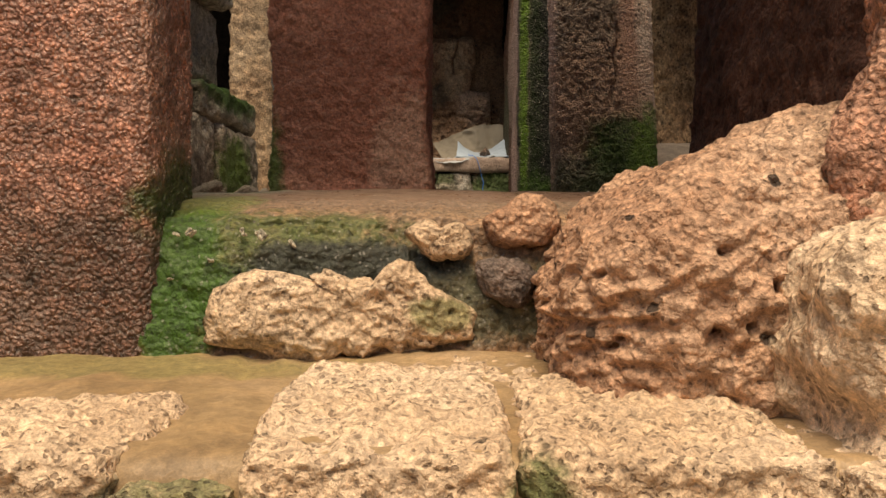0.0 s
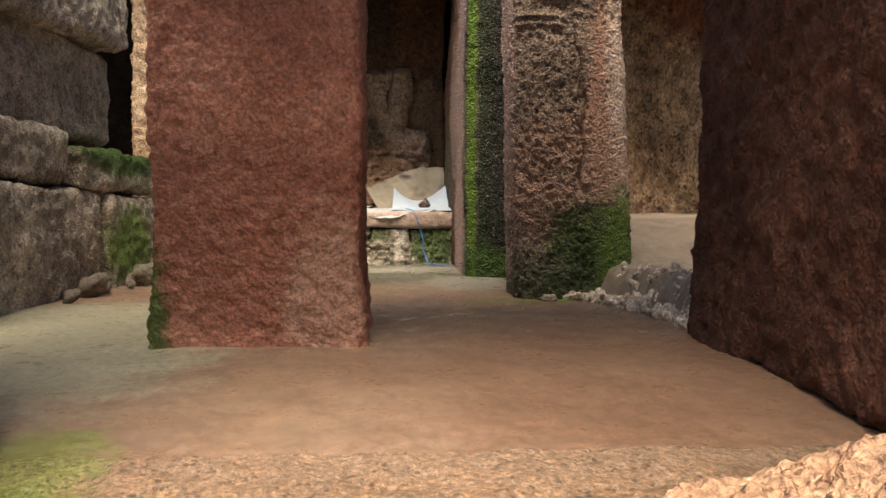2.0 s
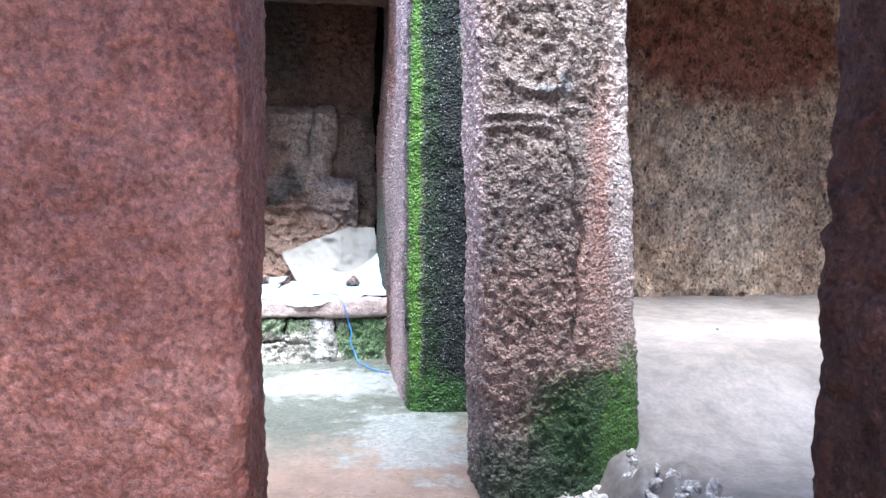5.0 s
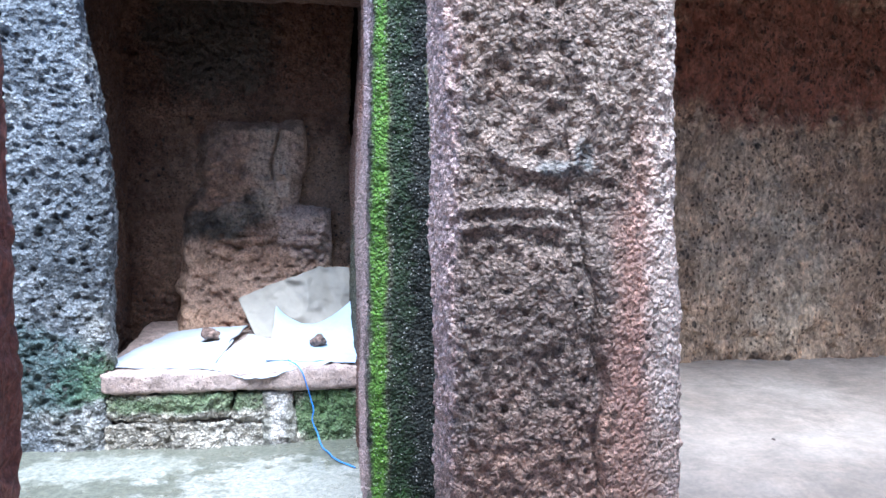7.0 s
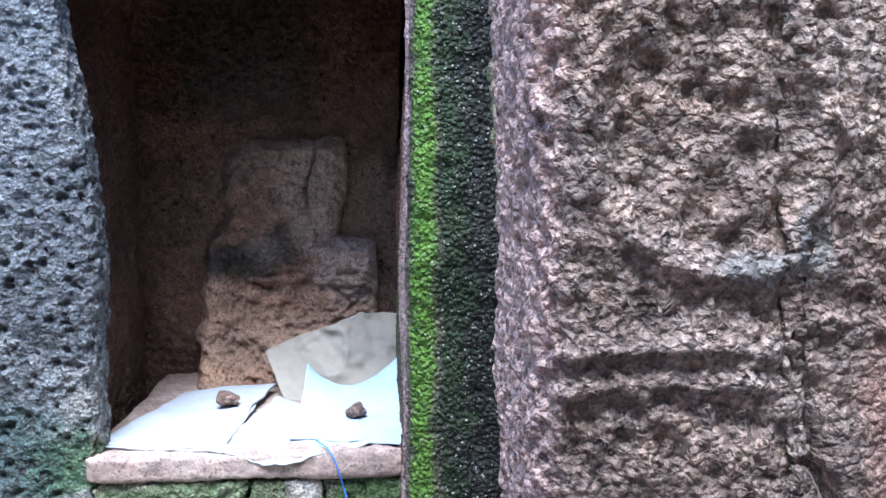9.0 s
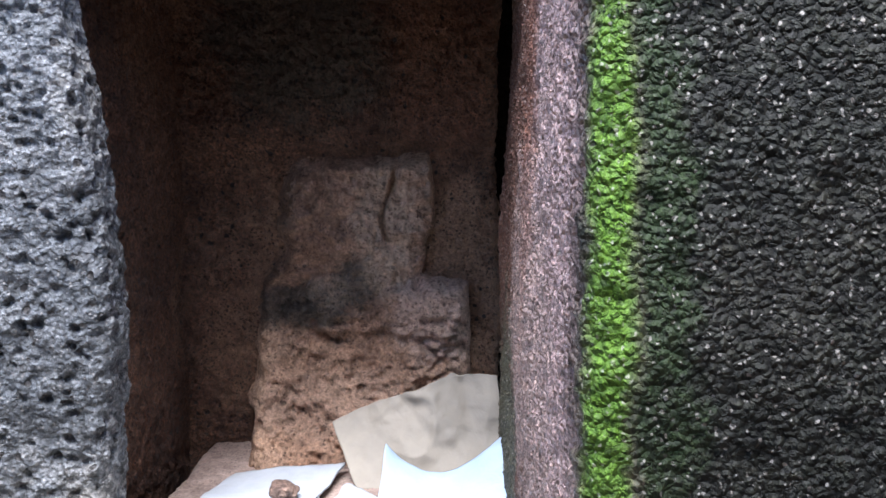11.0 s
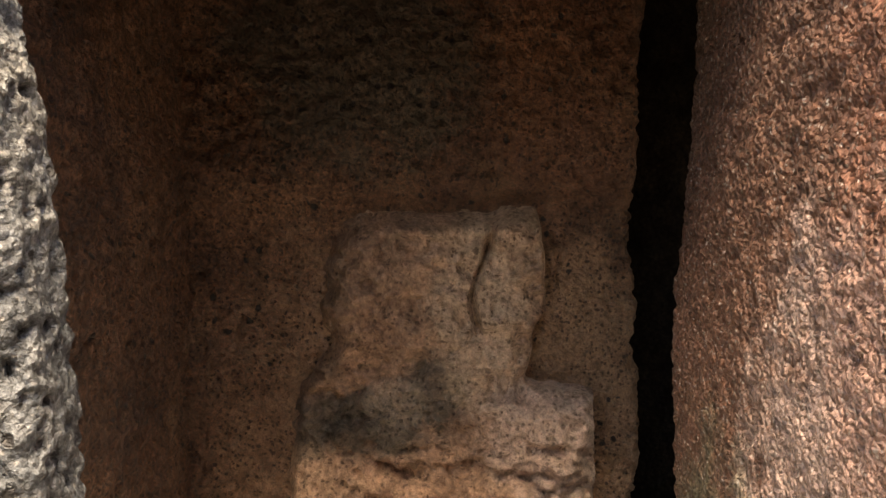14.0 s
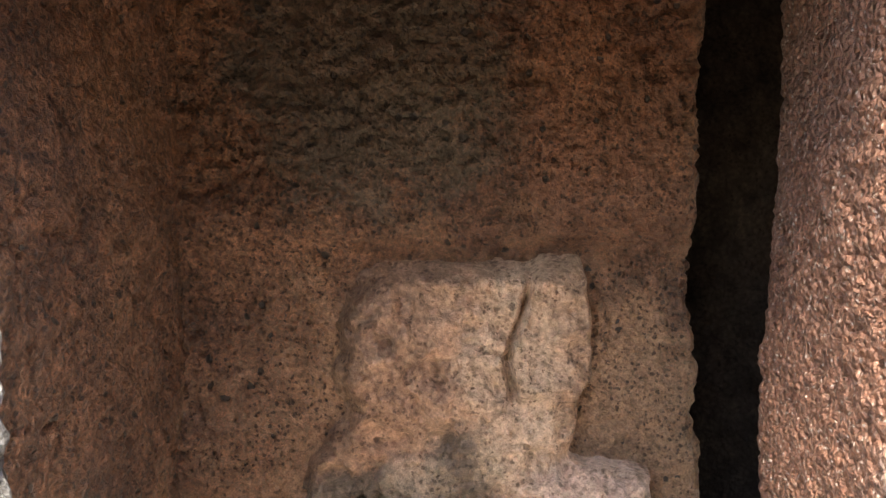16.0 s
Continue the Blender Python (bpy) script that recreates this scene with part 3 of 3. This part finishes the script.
def build_pillars():
    c = dict(category="pillar")
    rock_block("stone_pillar", (-1.7, -0.64, 1.82, 2.26, -0.45, 2.7), M_Q, 0.0088, 0.05, bumpy(0.010, 0.004, 55, lumps=0.004, ls=90, seed=11),
               lambda p: shift(p, x=-0.03 * smooth(1.85, 2.2, p[:, 1])), 1.0, label="wide pink pebbly laterite pillar on the front ledge", **c)
    rock_block("stone_pillar", (-0.645, -0.05, 3.08, 3.74, -0.02, 2.7), M_A, 0.009, 0.035, bumpy(0.010, 0.005, 48, 0.005, 40, 0.2, 0.002, 60, seed=12),
               lambda p: shift(p, x=0.008 * np.sign(p[:, 0] + 0.35) * (1 - smooth(0, 0.3, p[:, 2]))), 1.6, label="square red laterite pillar with a damp dark band", **c)
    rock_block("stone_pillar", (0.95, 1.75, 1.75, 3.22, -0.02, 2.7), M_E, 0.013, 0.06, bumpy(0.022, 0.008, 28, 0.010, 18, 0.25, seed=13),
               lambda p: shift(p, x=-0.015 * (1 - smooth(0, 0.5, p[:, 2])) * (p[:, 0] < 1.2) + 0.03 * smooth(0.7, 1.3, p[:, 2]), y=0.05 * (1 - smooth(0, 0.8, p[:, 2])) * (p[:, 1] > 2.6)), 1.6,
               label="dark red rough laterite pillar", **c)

    def d_relief(p, n):
        x, z = p[:, 0], p[:, 2]
        v = bumpy(0.010, 0.0055, 62, 0.007, 66, 0.45, 0.003, 90, seed=14, stretch=(1, 1, 0.75))(p, n)
        face = smooth(0.6, 0.9, -n[:, 1])
        r = np.hypot(x - 0.765, z - 1.46)
        ring = np.exp(-((r - 0.14) / 0.012) ** 2) * (1 - smooth(1.5, 1.6, z))
        bands = sum(np.exp(-((z - zc - 0.006 * np.sin(x * 20)) / 0.011) ** 2) for zc in (1.247, 1.212)) * (1 - smooth(0.78, 0.84, x))
        crack = np.exp(-((x - 0.9 - 0.012 * np.sin(z * 9) - 0.01 * np.sin(z * 31)) / 0.008) ** 2) * (1 - smooth(1.1, 1.25, z)) * smooth(0.45, 0.6, z)
        right = smooth(0.9, 0.95, x) * (1 - smooth(1.15, 1.3, z))
        hollow = (1 - smooth(0.1, 0.13, r)) + 0.8 * np.exp(-((np.hypot(x - 0.92, z - 1.365)) / 0.02) ** 2)
        v = v * (1 - 0.6 * right * face) * (1 - 0.25 * face * np.maximum(ring, np.clip(bands, 0, 1)))
        return v + face * (0.011 * ring + 0.011 * bands - 0.03 * crack - 0.007 * hollow)

    def d_warp(p):
        x = p[:, 0]
        out = shift(p, x=0.02 - np.where(x < 0.85, 0.025, 0.05) * p[:, 2], y=0.22 * np.maximum(0, x - 0.92))
        bite = np.exp(-((p[:, 2] - 0.95) / 0.2) ** 2) * smooth(4.4, 4.62, p[:, 1]) * (x < 0.85)
        return shift(out, y=-0.08 * bite)

    rock_block("stone_pillar", (0.575, 1.12, 4.3, 4.62, -0.02, 2.6), M_D, 0.0062, 0.045, d_relief, d_warp, 1.85,
               label="grey-brown carved laterite pillar with a worn circle and bands, mossy foot", **c)
    rock_block("stone_pillar", (0.5, 1.0, 5.4, 7.32, -0.02, 2.6), M_C, 0.0105, 0.05, bumpy(0.010, 0.004, 50, lumps=0.010, ls=62, seed=15),
               lambda p: shift(p, x=(0.03 + 0.04 * smooth(1.2, 2.0, p[:, 2])) * smooth(5.4, 7.2, p[:, 1]) - 0.015 * np.sin(p[:, 2] * 2) * (1 - smooth(5.4, 5.7, p[:, 1]))), 2.1,
               label="black mossy laterite pillar with a bright green edge and pink side", **c)
    rock_block("stone_pillar", (-1.35, -0.59, 6.6, 6.8, -0.02, 2.6), M_H, 0.0075, 0.05, bumpy(0.018, 0.007, 30, 0.024, 26, 0.55, 0.006, 45, seed=16),
               lambda p: shift(p, x=-(0.09 * smooth(1.2, 2.1, p[:, 2]) + 0.02 * (1 - smooth(0, 0.5, p[:, 2]))) * (p[:, 0] > -1)), 2.2,
               label="deeply pitted grey laterite pillar beside the niche, tinted blue for skylight", **c)
    rock_block("stone_pillar", (-1.80, -1.4, 7.0, 7.3, -0.02, 2.6), M_GP, 0.02, 0.05, bumpy(0.015, 0.01, 30, 0.015, 20, 0.4), label="ochre rough laterite pillar at the back", **c)


def build_platform():
    base = tagged(new("platform"), "low masonry bench with a pinkish slab top in the niche", "bench")
    rock_block("slab", (-0.645, 0.62, 6.57, 7.88, 0.285, 0.4), M_SLAB, 0.012, 0.03, bumpy(0.009, 0.003, 40, 0.006, 12, 0.2, seed=21), parent=base)
    rock_block("core", (-0.63, 0.6, 6.64, 7.8, -0.02, 0.29), M_MASON, 0.03, 0.02, parent=base)
    for i, (x0, x1, z0, z1, mat) in enumerate(((-0.64, -0.32, -0.02, 0.16, M_MASON), (-0.33, 0.1, -0.02, 0.155, M_MASON), (-0.64, -0.05, 0.15, 0.29, M_MASON), (-0.06, 0.1, 0.145, 0.29, M_MASON),
                                               (0.07, 0.24, -0.02, 0.29, M_LIME), (0.22, 0.4, -0.02, 0.29, M_MASON), (0.38, 0.6, -0.02, 0.29, M_MASON))):
        rock_block("stone", (x0, x1, 6.59, 7.0, z0, z1), mat, 0.009, 0.03, bumpy(0.02, 0.008, 34, 0.012, 26, 0.4, seed=22 + i), parent=base)


def build_relief():
    def front(p):
        x, z = p[:, 0], p[:, 2]
        wob = fbm(p, 6, 0.03, 3, 0.5, 9)
        xl = np.interp(z, [0.4, 0.7, 0.97, 1.1, 1.16, 1.22, 1.4, 1.6], [-0.52, -0.5, -0.51, -0.47, -0.41, -0.37, -0.39, -0.33]) + 1.4 * wob
        xr = np.interp(z, [0.4, 0.72, 1.085, 1.105, 1.27, 1.31, 1.62], [0.47, 0.46, 0.455, 0.275, 0.285, 0.32, 0.3]) + 0.2 * wob
        body = smooth(0.0, 0.12, x - xl) * (1 - smooth(-0.03, 0.0, x - xr)) * (1 - smooth(1.54, 1.66, z + 0.6 * wob))
        h = 0.13 * body
        # chest, split by a slit, with a proud flap beside it
        h += 0.035 * np.exp(-((x + 0.1) / 0.2) ** 2 - ((z - 1.38) / 0.2) ** 2)
        slit = np.interp(z, [1.25, 1.36, 1.5, 1.6], [0.106, 0.086, 0.135, 0.155])
        split = smooth(1.24, 1.28, z) * (1 - smooth(1.5, 1.6, z))
        h += split * (0.03 * smooth(0.0, 0.02, x - slit) * body - 0.07 * np.exp(-((x - slit) / (0.007 + 0.02 * np.clip(1.4 - z, 0, 0.15))) ** 2))
        h -= 0.08 * np.exp(-((x - 0.262 - 0.02 * np.sin(z * 22)) / 0.011) ** 2) * smooth(1.1, 1.12, z) * (1 - smooth(1.2, 1.28, z))
        # hollow lap with a rounded boss in it
        h -= 0.045 * np.exp(-((x + 0.2) / 0.24) ** 4 - ((z - 1.03 - 0.05 * np.cos(8 * (x + 0.2))) / 0.11) ** 4)
        h += 0.035 * np.sqrt(np.clip(1 - ((x + 0.13) / 0.11) ** 2 - ((z - 1.05) / 0.075) ** 2, 0, 1))
        h += 0.045 * smooth(0.05, 0.2, x) * (1 - smooth(1.03, 1.1, z)) * smooth(0.7, 0.82, z) * (1 - smooth(0.4, 0.46, x))
        # broken seams between the lap and the sloping base
        line = np.interp(x, [-0.5, -0.22, 0.1, 0.45], [0.93, 0.87, 0.83, 0.76]) + 1.7 * wob
        seam = smooth(-0.02, 0.05, z - line) * (1 - smooth(0.1, 0.2, z - line))
        h += seam * fbm(p * np.array((1, 1, 3.0)), 9, 0.035, 3, 0.6, 15) * body
        h -= 0.05 * np.exp(-((z - line - 0.01) / 0.011) ** 2) * smooth(-0.1, 0.25, fbm(p, 7, 0.5, 2, 0.5, 44)) * body
        h += 0.45 * np.clip(line - z, 0, 1) * body
        h += fbm(p, 5, 0.03, 4, 0.6, 77) * body - np.abs(fbm(p, 12, 0.032, 3, 0.6, 78)) * body
        h -= 0.12 * (1 - smooth(-0.56, -0.52, x)) + 0.12 * smooth(0.47, 0.5, x)
        out = p.copy()
        out[:, 1] = np.where(p[:, 1] < 7.82, 7.94 - h - 0.05 * smooth(0, 0.3, body) + (p[:, 1] - 7.72), np.maximum(p[:, 1], 7.96))
        return out

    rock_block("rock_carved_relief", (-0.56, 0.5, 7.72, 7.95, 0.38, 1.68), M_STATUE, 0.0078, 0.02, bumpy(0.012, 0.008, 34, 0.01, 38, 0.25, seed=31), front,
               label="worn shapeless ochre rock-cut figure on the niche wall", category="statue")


def pebble_mesh(name, seed, mat):
    v, f = shell((-0.5, 0.5, -0.5, 0.5, -0.4, 0.4), 0.11, 0.36, lambda p, n: fbm(p + 31.7 * seed, 1.6, 0.28, 2, 0.5, seed))
    ob = mesh_object(name, v, f, mat)
    return ob


def build_foreground():
    for i, (x0, x1, y0, y1, top, txt) in enumerate(((-0.43, -0.25, 0.995, 1.2, -0.385, "sunken buff laterite block with moss between the pale blocks"), (-1.25, -0.41, 1.0, 1.34, -0.352, "long pale buff laterite block at the ledge edge"), (-0.27, 0.1, 1.0, 1.68, -0.347, "broad pale buff laterite block set in the ledge"),
                                                    (0.107, 0.5, 1.0, 1.5, -0.35, "pale buff laterite block beside the boulder"), (-0.02, 0.2, 1.52, 1.8, -0.36, "thin pale flake of laterite below the step"),
                                                    (0.5, 0.66, 0.99, 1.25, -0.37, "short rough laterite block at the ledge end"))):
        rock_block("ledge_stone", (x0, x1, y0, y1, -0.85, top), M_PALE, 0.008, 0.03, bumpy(0.013, 0.007, 46, 0.008, 46, 0.4, seed=41 + i), label=txt, category="stone block", group="ledge blocks")

    def tilt(p):
        return shift(p, y=0.2 * (0.5 - p[:, 0]), z=(0.38 * (p[:, 0] - 0.66) + 0.02) * smooth(-0.4, 0.05, p[:, 2]))

    rock_block("boulder", (0.2, 0.84, 1.3, 1.95, -0.5, 0.10), M_BOULDER, 0.0065, 0.2, bumpy(0.03, 0.011, 30, 0.045, 21, 0.17, 0.012, 36, seed=51), tilt,
               label="orange porous laterite boulder with round holes", category="boulder")
    rock_block("boulder", (0.53, 1.1, 1.02, 1.42, -0.7, -0.07), M_PALE, 0.008, 0.12, bumpy(0.05, 0.012, 18, 0.02, 18, 0.35, seed=52), label="pale buff jagged boulder at the ledge end", category="boulder")
    rock_block("stone_pillar", (0.665, 1.6, 1.32, 1.58, -0.4, 2.7), M_REDPILLAR, 0.012, 0.08, bumpy(0.03, 0.008, 36, 0.008, 30, 0.3, seed=53),
               lambda p: shift(p, x=0.62 * (p[:, 1] - 1.32) * (p[:, 0] < 1.2) - 0.05 * (1 - smooth(0.05, 0.22, p[:, 2]))), 0.6, label="orange-red rough laterite pillar rising from boulders", category="pillar")

    outline_rock("flat_rock", [(-0.529, -0.34), (-0.516, -0.226), (-0.43, -0.171), (-0.321, -0.177), (-0.29, -0.198), (-0.211, -0.185), (-0.151, -0.195), (-0.102, -0.155), (-0.053, -0.177), (-0.029, -0.213),
                               (0.019, -0.226), (0.08, -0.274), (0.074, -0.33), (0.019, -0.34), (-0.054, -0.36), (-0.115, -0.375), (-0.224, -0.37), (-0.407, -0.36)], 1.84, 0.06, M_PALE,
                 bumpy(0.02, 0.009, 30, 0.01, 34, 0.35, seed=61), 60, 260, label="broad pale buff rock leaning on the step", category="rock")
    outline_rock("rock", [(-0.085, -0.092), (-0.005, -0.083), (0.063, -0.09), (0.067, -0.129), (0.007, -0.154), (-0.054, -0.129)], 1.87, 0.05, M_PALE, bumpy(0.012, 0.004, 40, seed=62), 40, 120,
                 label="flat pale buff rock bedded in the mossy step", category="rock")
    outline_rock("rock", [(0.091, -0.068), (0.145, -0.035), (0.252, -0.04), (0.264, -0.087), (0.183, -0.127), (0.114, -0.124)], 1.9, 0.075, M_BOULDER, bumpy(0.016, 0.005, 36, seed=63), 40, 120,
                 label="orange-buff rock bedded in the step edge", category="rock")
    outline_rock("rock", [(0.069, -0.16), (0.142, -0.15), (0.21, -0.19), (0.198, -0.258), (0.118, -0.252)], 1.86, 0.07, M_DARKROCK, bumpy(0.016, 0.005, 36, seed=64), 40, 120,
                 label="dark purple-grey rock beside the boulder", category="rock")
    rng = random.Random(5)
    first = pebble_mesh("pebble", 3, M_PEBBLE)
    tagged(first, "small pale pebble on the mossy step", "pebble", "pebbles on the step")
    first.matrix_world = pose(-0.6, 1.862, -0.1, 10, 20, 30) @ Matrix.Diagonal((0.02, 0.012, 0.01, 1))
    for x, z in ((-0.565, -0.095), (-0.45, -0.095), (-0.41, -0.1), (-0.52, -0.16), (-0.61, -0.2), (-0.34, -0.12)):
        s = rng.uniform(0.01, 0.022)
        ob = copy_thing(first, pose(x, 1.862 - 0.1 * (z < -0.15) * 0.1, z, rng.uniform(0, 60), rng.uniform(0, 60), rng.uniform(0, 180)))
        ob.scale = (s * 1.4, s, s * 0.7)


def build_rubble():
    kinds = []
    for s in range(6):
        me = pebble_mesh("rubble_stone", 10 + s, M_RUBBLE)
        tagged(me, "small grey-white broken stone in the rubble bank", "stone", "rubble bank stones")
        kinds.append(me)
    rng = random.Random(8)
    for i in range(290):
        y = lerp(4.42, 3.3, rng.random())
        edge = 1.16 - 0.12 * smooth(3.6, 4.3, y)
        x = edge + lerp(-0.2, 0.08, rng.random()) - 0.15 * rng.random() * (4.15 < y < 4.28)
        z = max(0.035, 0.16 - 0.3 * (1 - smooth(edge - 0.18, edge + 0.05, x))) + rng.uniform(0, 0.01)
        s = rng.uniform(0.02, 0.05)
        m = pose(x, y, z, rng.uniform(0, 360), rng.uniform(0, 360), rng.uniform(0, 360))
        ob = kinds[i] if i < 6 else copy_thing(kinds[i % 6], m)
        if i < 6:
            ob.matrix_world = m
        ob.scale = (s * rng.uniform(0.9, 1.5), s, s * rng.uniform(0.6, 1.0))
    dark = pebble_mesh("floor_pebble", 30, M_DARKROCK)
    tagged(dark, "tiny dark pebble lying on the pale floor", "pebble", "pebbles on the floor")
    dark.matrix_world = pose(1.32, 4.75, 0.31) @ Matrix.Diagonal((0.02, 0.014, 0.012, 1))
    for x, y, z, s in ((1.36, 4.6, 0.27, 0.012), (1.45, 4.85, 0.345, 0.01), (1.62, 4.7, 0.3, 0.014), (1.9, 5.3, 0.39, 0.012)):
        copy_thing(dark, pose(x, y, z, 0, 0, 40 * s * 100)).scale = (s, s, s)


def build_left_wall():
    wall = tagged(new("block_wall"), "low dark stone block wall with moss on top", "wall", kind="structure")
    for i, (y0, y1, z0, z1, x1) in enumerate(((3.3, 4.88, -0.02, 0.51, -1.34), (4.9, 5.9, -0.02, 0.49, -1.3), (3.3, 4.58, 0.52, 0.77, -1.38), (4.6, 5.84, 0.5, 0.71, -1.31),
                                              (3.3, 5.44, 0.75, 1.24, -1.46), (3.3, 5.54, 1.24, 1.6, -1.38))):
        rock_block("stone", (x1 - 0.5, x1, y0, y1, z0, z1), M_WALLBLOCK, 0.013, 0.045, bumpy(0.018, 0.008, 24, 0.01, 20, 0.3, seed=71 + i), parent=wall,
                   warp=(lambda p: shift(p, z=0.13 * (p[:, 1] - 5.0) * 0.6)) if z0 > 1 else None)
    kinds = pebble_mesh("wall_foot_stone", 40, M_WALLBLOCK)
    tagged(kinds, "small dark stone at the foot of the block wall", "stone", "wall foot stones")
    kinds.matrix_world = pose(-1.26, 4.6, 0.05, 20, 0, 40) @ Matrix.Diagonal((0.09, 0.07, 0.06, 1))
    rng = random.Random(3)
    for i in range(14):
        s = rng.uniform(0.04, 0.1)
        copy_thing(kinds, pose(rng.uniform(-1.3, -1.2), lerp(4.2, 6.0, i / 13), 0.035 + 0.3 * s, rng.uniform(0, 60), rng.uniform(0, 60), rng.uniform(0, 360))).scale = (s * 1.2, s, s * 0.8)


def build_offerings():
    def patch(a, b, c, d, curl, seed, fold=0.02):
        a, b, c, d = (np.array(q) for q in (a, b, c, d))

        def f(u, v):
            u1, v1 = u[:, None], v[:, None]
            p = (a * (1 - u1) + b * u1) * (1 - v1) + (d * (1 - u1) + c * u1) * v1
            edge = 0.014 * vnoise(np.stack([u * 5, v * 5, u * 0 + seed], 1))
            p[:, 0] += edge * (1 - 4 * u * (1 - u))
            p[:, 1] += 0.6 * edge * (1 - 4 * v * (1 - v))
            p[:, 2] += 0.008 + curl(u, v) + np.abs(fbm(p, 6, fold, 3, 0.5, seed)) + fbm(p, 22, fold * 0.25, 2, 0.5, seed)
            return p
        return f

    def flat(u, v):
        return -0.013 * np.exp(-(v / 0.06) ** 2)

    under = sheet_grid("white_sheet", patch((-0.17, 6.6, 0.402), (0.06, 6.545, 0.345), (0.42, 6.6, 0.402), (0.0, 7.3, 0.41), lambda u, v: -0.03 * np.exp(-(v / 0.1) ** 2) * u * (1 - u) * 2, 3), 60, 60, M_WHITE, None, 0.005)
    tagged(under, "crumpled white sheet hanging over the bench edge", "sheet", "offering sheets")
    one = sheet_grid("white_sheet", patch((-0.62, 6.7, 0.402), (-0.15, 6.58, 0.402), (-0.05, 7.44, 0.43), (-0.45, 7.4, 0.41), flat, 1, 0.009), 60, 70, M_WHITE, None, 0.008)
    tagged(one, "flat white folded sheet with a stone on it", "sheet", "offering sheets")
    fold = sheet_grid("white_sheet", patch((-0.6, 6.71, 0.395), (-0.16, 6.59, 0.395), (-0.07, 7.4, 0.42), (-0.44, 7.38, 0.41), lambda u, v: 0.0 * u, 7, 0.004), 40, 40, M_WHITE, None, 0.006)
    tagged(fold, "white sheet folded under another sheet", "sheet", "offering sheets")
    two = sheet_grid("white_sheet", patch((0.1, 6.68, 0.404), (0.545, 6.58, 0.402), (0.515, 7.2, 0.445), (0.12, 7.2, 0.44),
                                          lambda u, v: smooth(0.45, 1.0, v) * (0.02 + 0.42 * (u - 0.52) ** 2 + 0.03 * u), 2, 0.008), 70, 70, M_BLUEWHITE, None, 0.005)
    tagged(two, "bluish-white sheet with curled back corners and a stone", "sheet", "offering sheets")

    def bag(u, v):
        bot = np.stack([lerp(0.02, 0.57, u), 7.26 + 0.05 * u, 0.4 + 0 * u], 1)
        top = np.stack([lerp(-0.09, 0.535, u), 7.46 + 0.03 * np.sin(u * 9), np.interp(u, [0, 0.45, 0.72, 1], [0.585, 0.71, 0.765, 0.755])], 1)
        p = bot * (1 - v[:, None]) + top * v[:, None]
        p[:, 1] += 0.05 * np.abs((u * 3.2 + 0.7 * v) % 1 - 0.5) * v + 0.05 * np.abs(fbm(p, 5, 0.6, 2, 0.5, 5)) + fbm(p, 14, 0.012, 2, 0.5, 6)
        p[:, 2] += 0.006 * vnoise(p * 30) * v
        return p

    tagged(sheet_grid("brown_paper", bag, 90, 60, M_BAG, None, 0.003), "crumpled brown wrapping paper leaning upright behind the sheets", "paper")
    for i, (x, y, z, s) in enumerate(((-0.2, 7.1, 0.465, 0.085), (0.35, 6.88, 0.465, 0.09))):
        v, f = shell((-0.5, 0.5, -0.4, 0.4, -0.35, 0.35), 0.045, 0.3, lambda p, n: fbm(p + 5 * i, 1.7, 0.2, 3, 0.5, 81 + i))
        ob = mesh_object("offering_stone", v, f, M_STONE)
        ob.matrix_world = pose(x, y, z, 10, 15, 40 + 80 * i) @ Matrix.Diagonal((s, s, s * 0.85, 1))
        tagged(ob, "small brown stone weighing down a white sheet", "stone", "offering stones")

    curve = bpy.data.curves.new("blue_string", "CURVE")
    curve.dimensions, curve.bevel_depth, curve.bevel_resolution = "3D", 0.003, 2
    pts = [(0.2, 6.62, 0.425), (0.255, 6.55, 0.4), (0.29, 6.545, 0.31), (0.305, 6.56, 0.25), (0.318, 6.55, 0.2), (0.312, 6.555, 0.15), (0.335, 6.54, 0.09), (0.35, 6.5, 0.05), (0.385, 6.38, 0.045), (0.41, 6.3, 0.045), (0.49, 6.18, 0.045)]
    line = curve.splines.new("BEZIER")
    line.bezier_points.add(len(pts) - 1)
    for b, q in zip(line.bezier_points, pts):
        b.co, b.handle_left_type, b.handle_right_type = q, "AUTO", "AUTO"
    curve.materials.append(M_STRING)
    tagged(new("blue_string", curve), "thin blue nylon string trailing from bench to floor", "string")


build_setting()
build_pillars()
build_platform()
build_relief()
build_foreground()
build_left_wall()
build_offerings()
build_rubble()
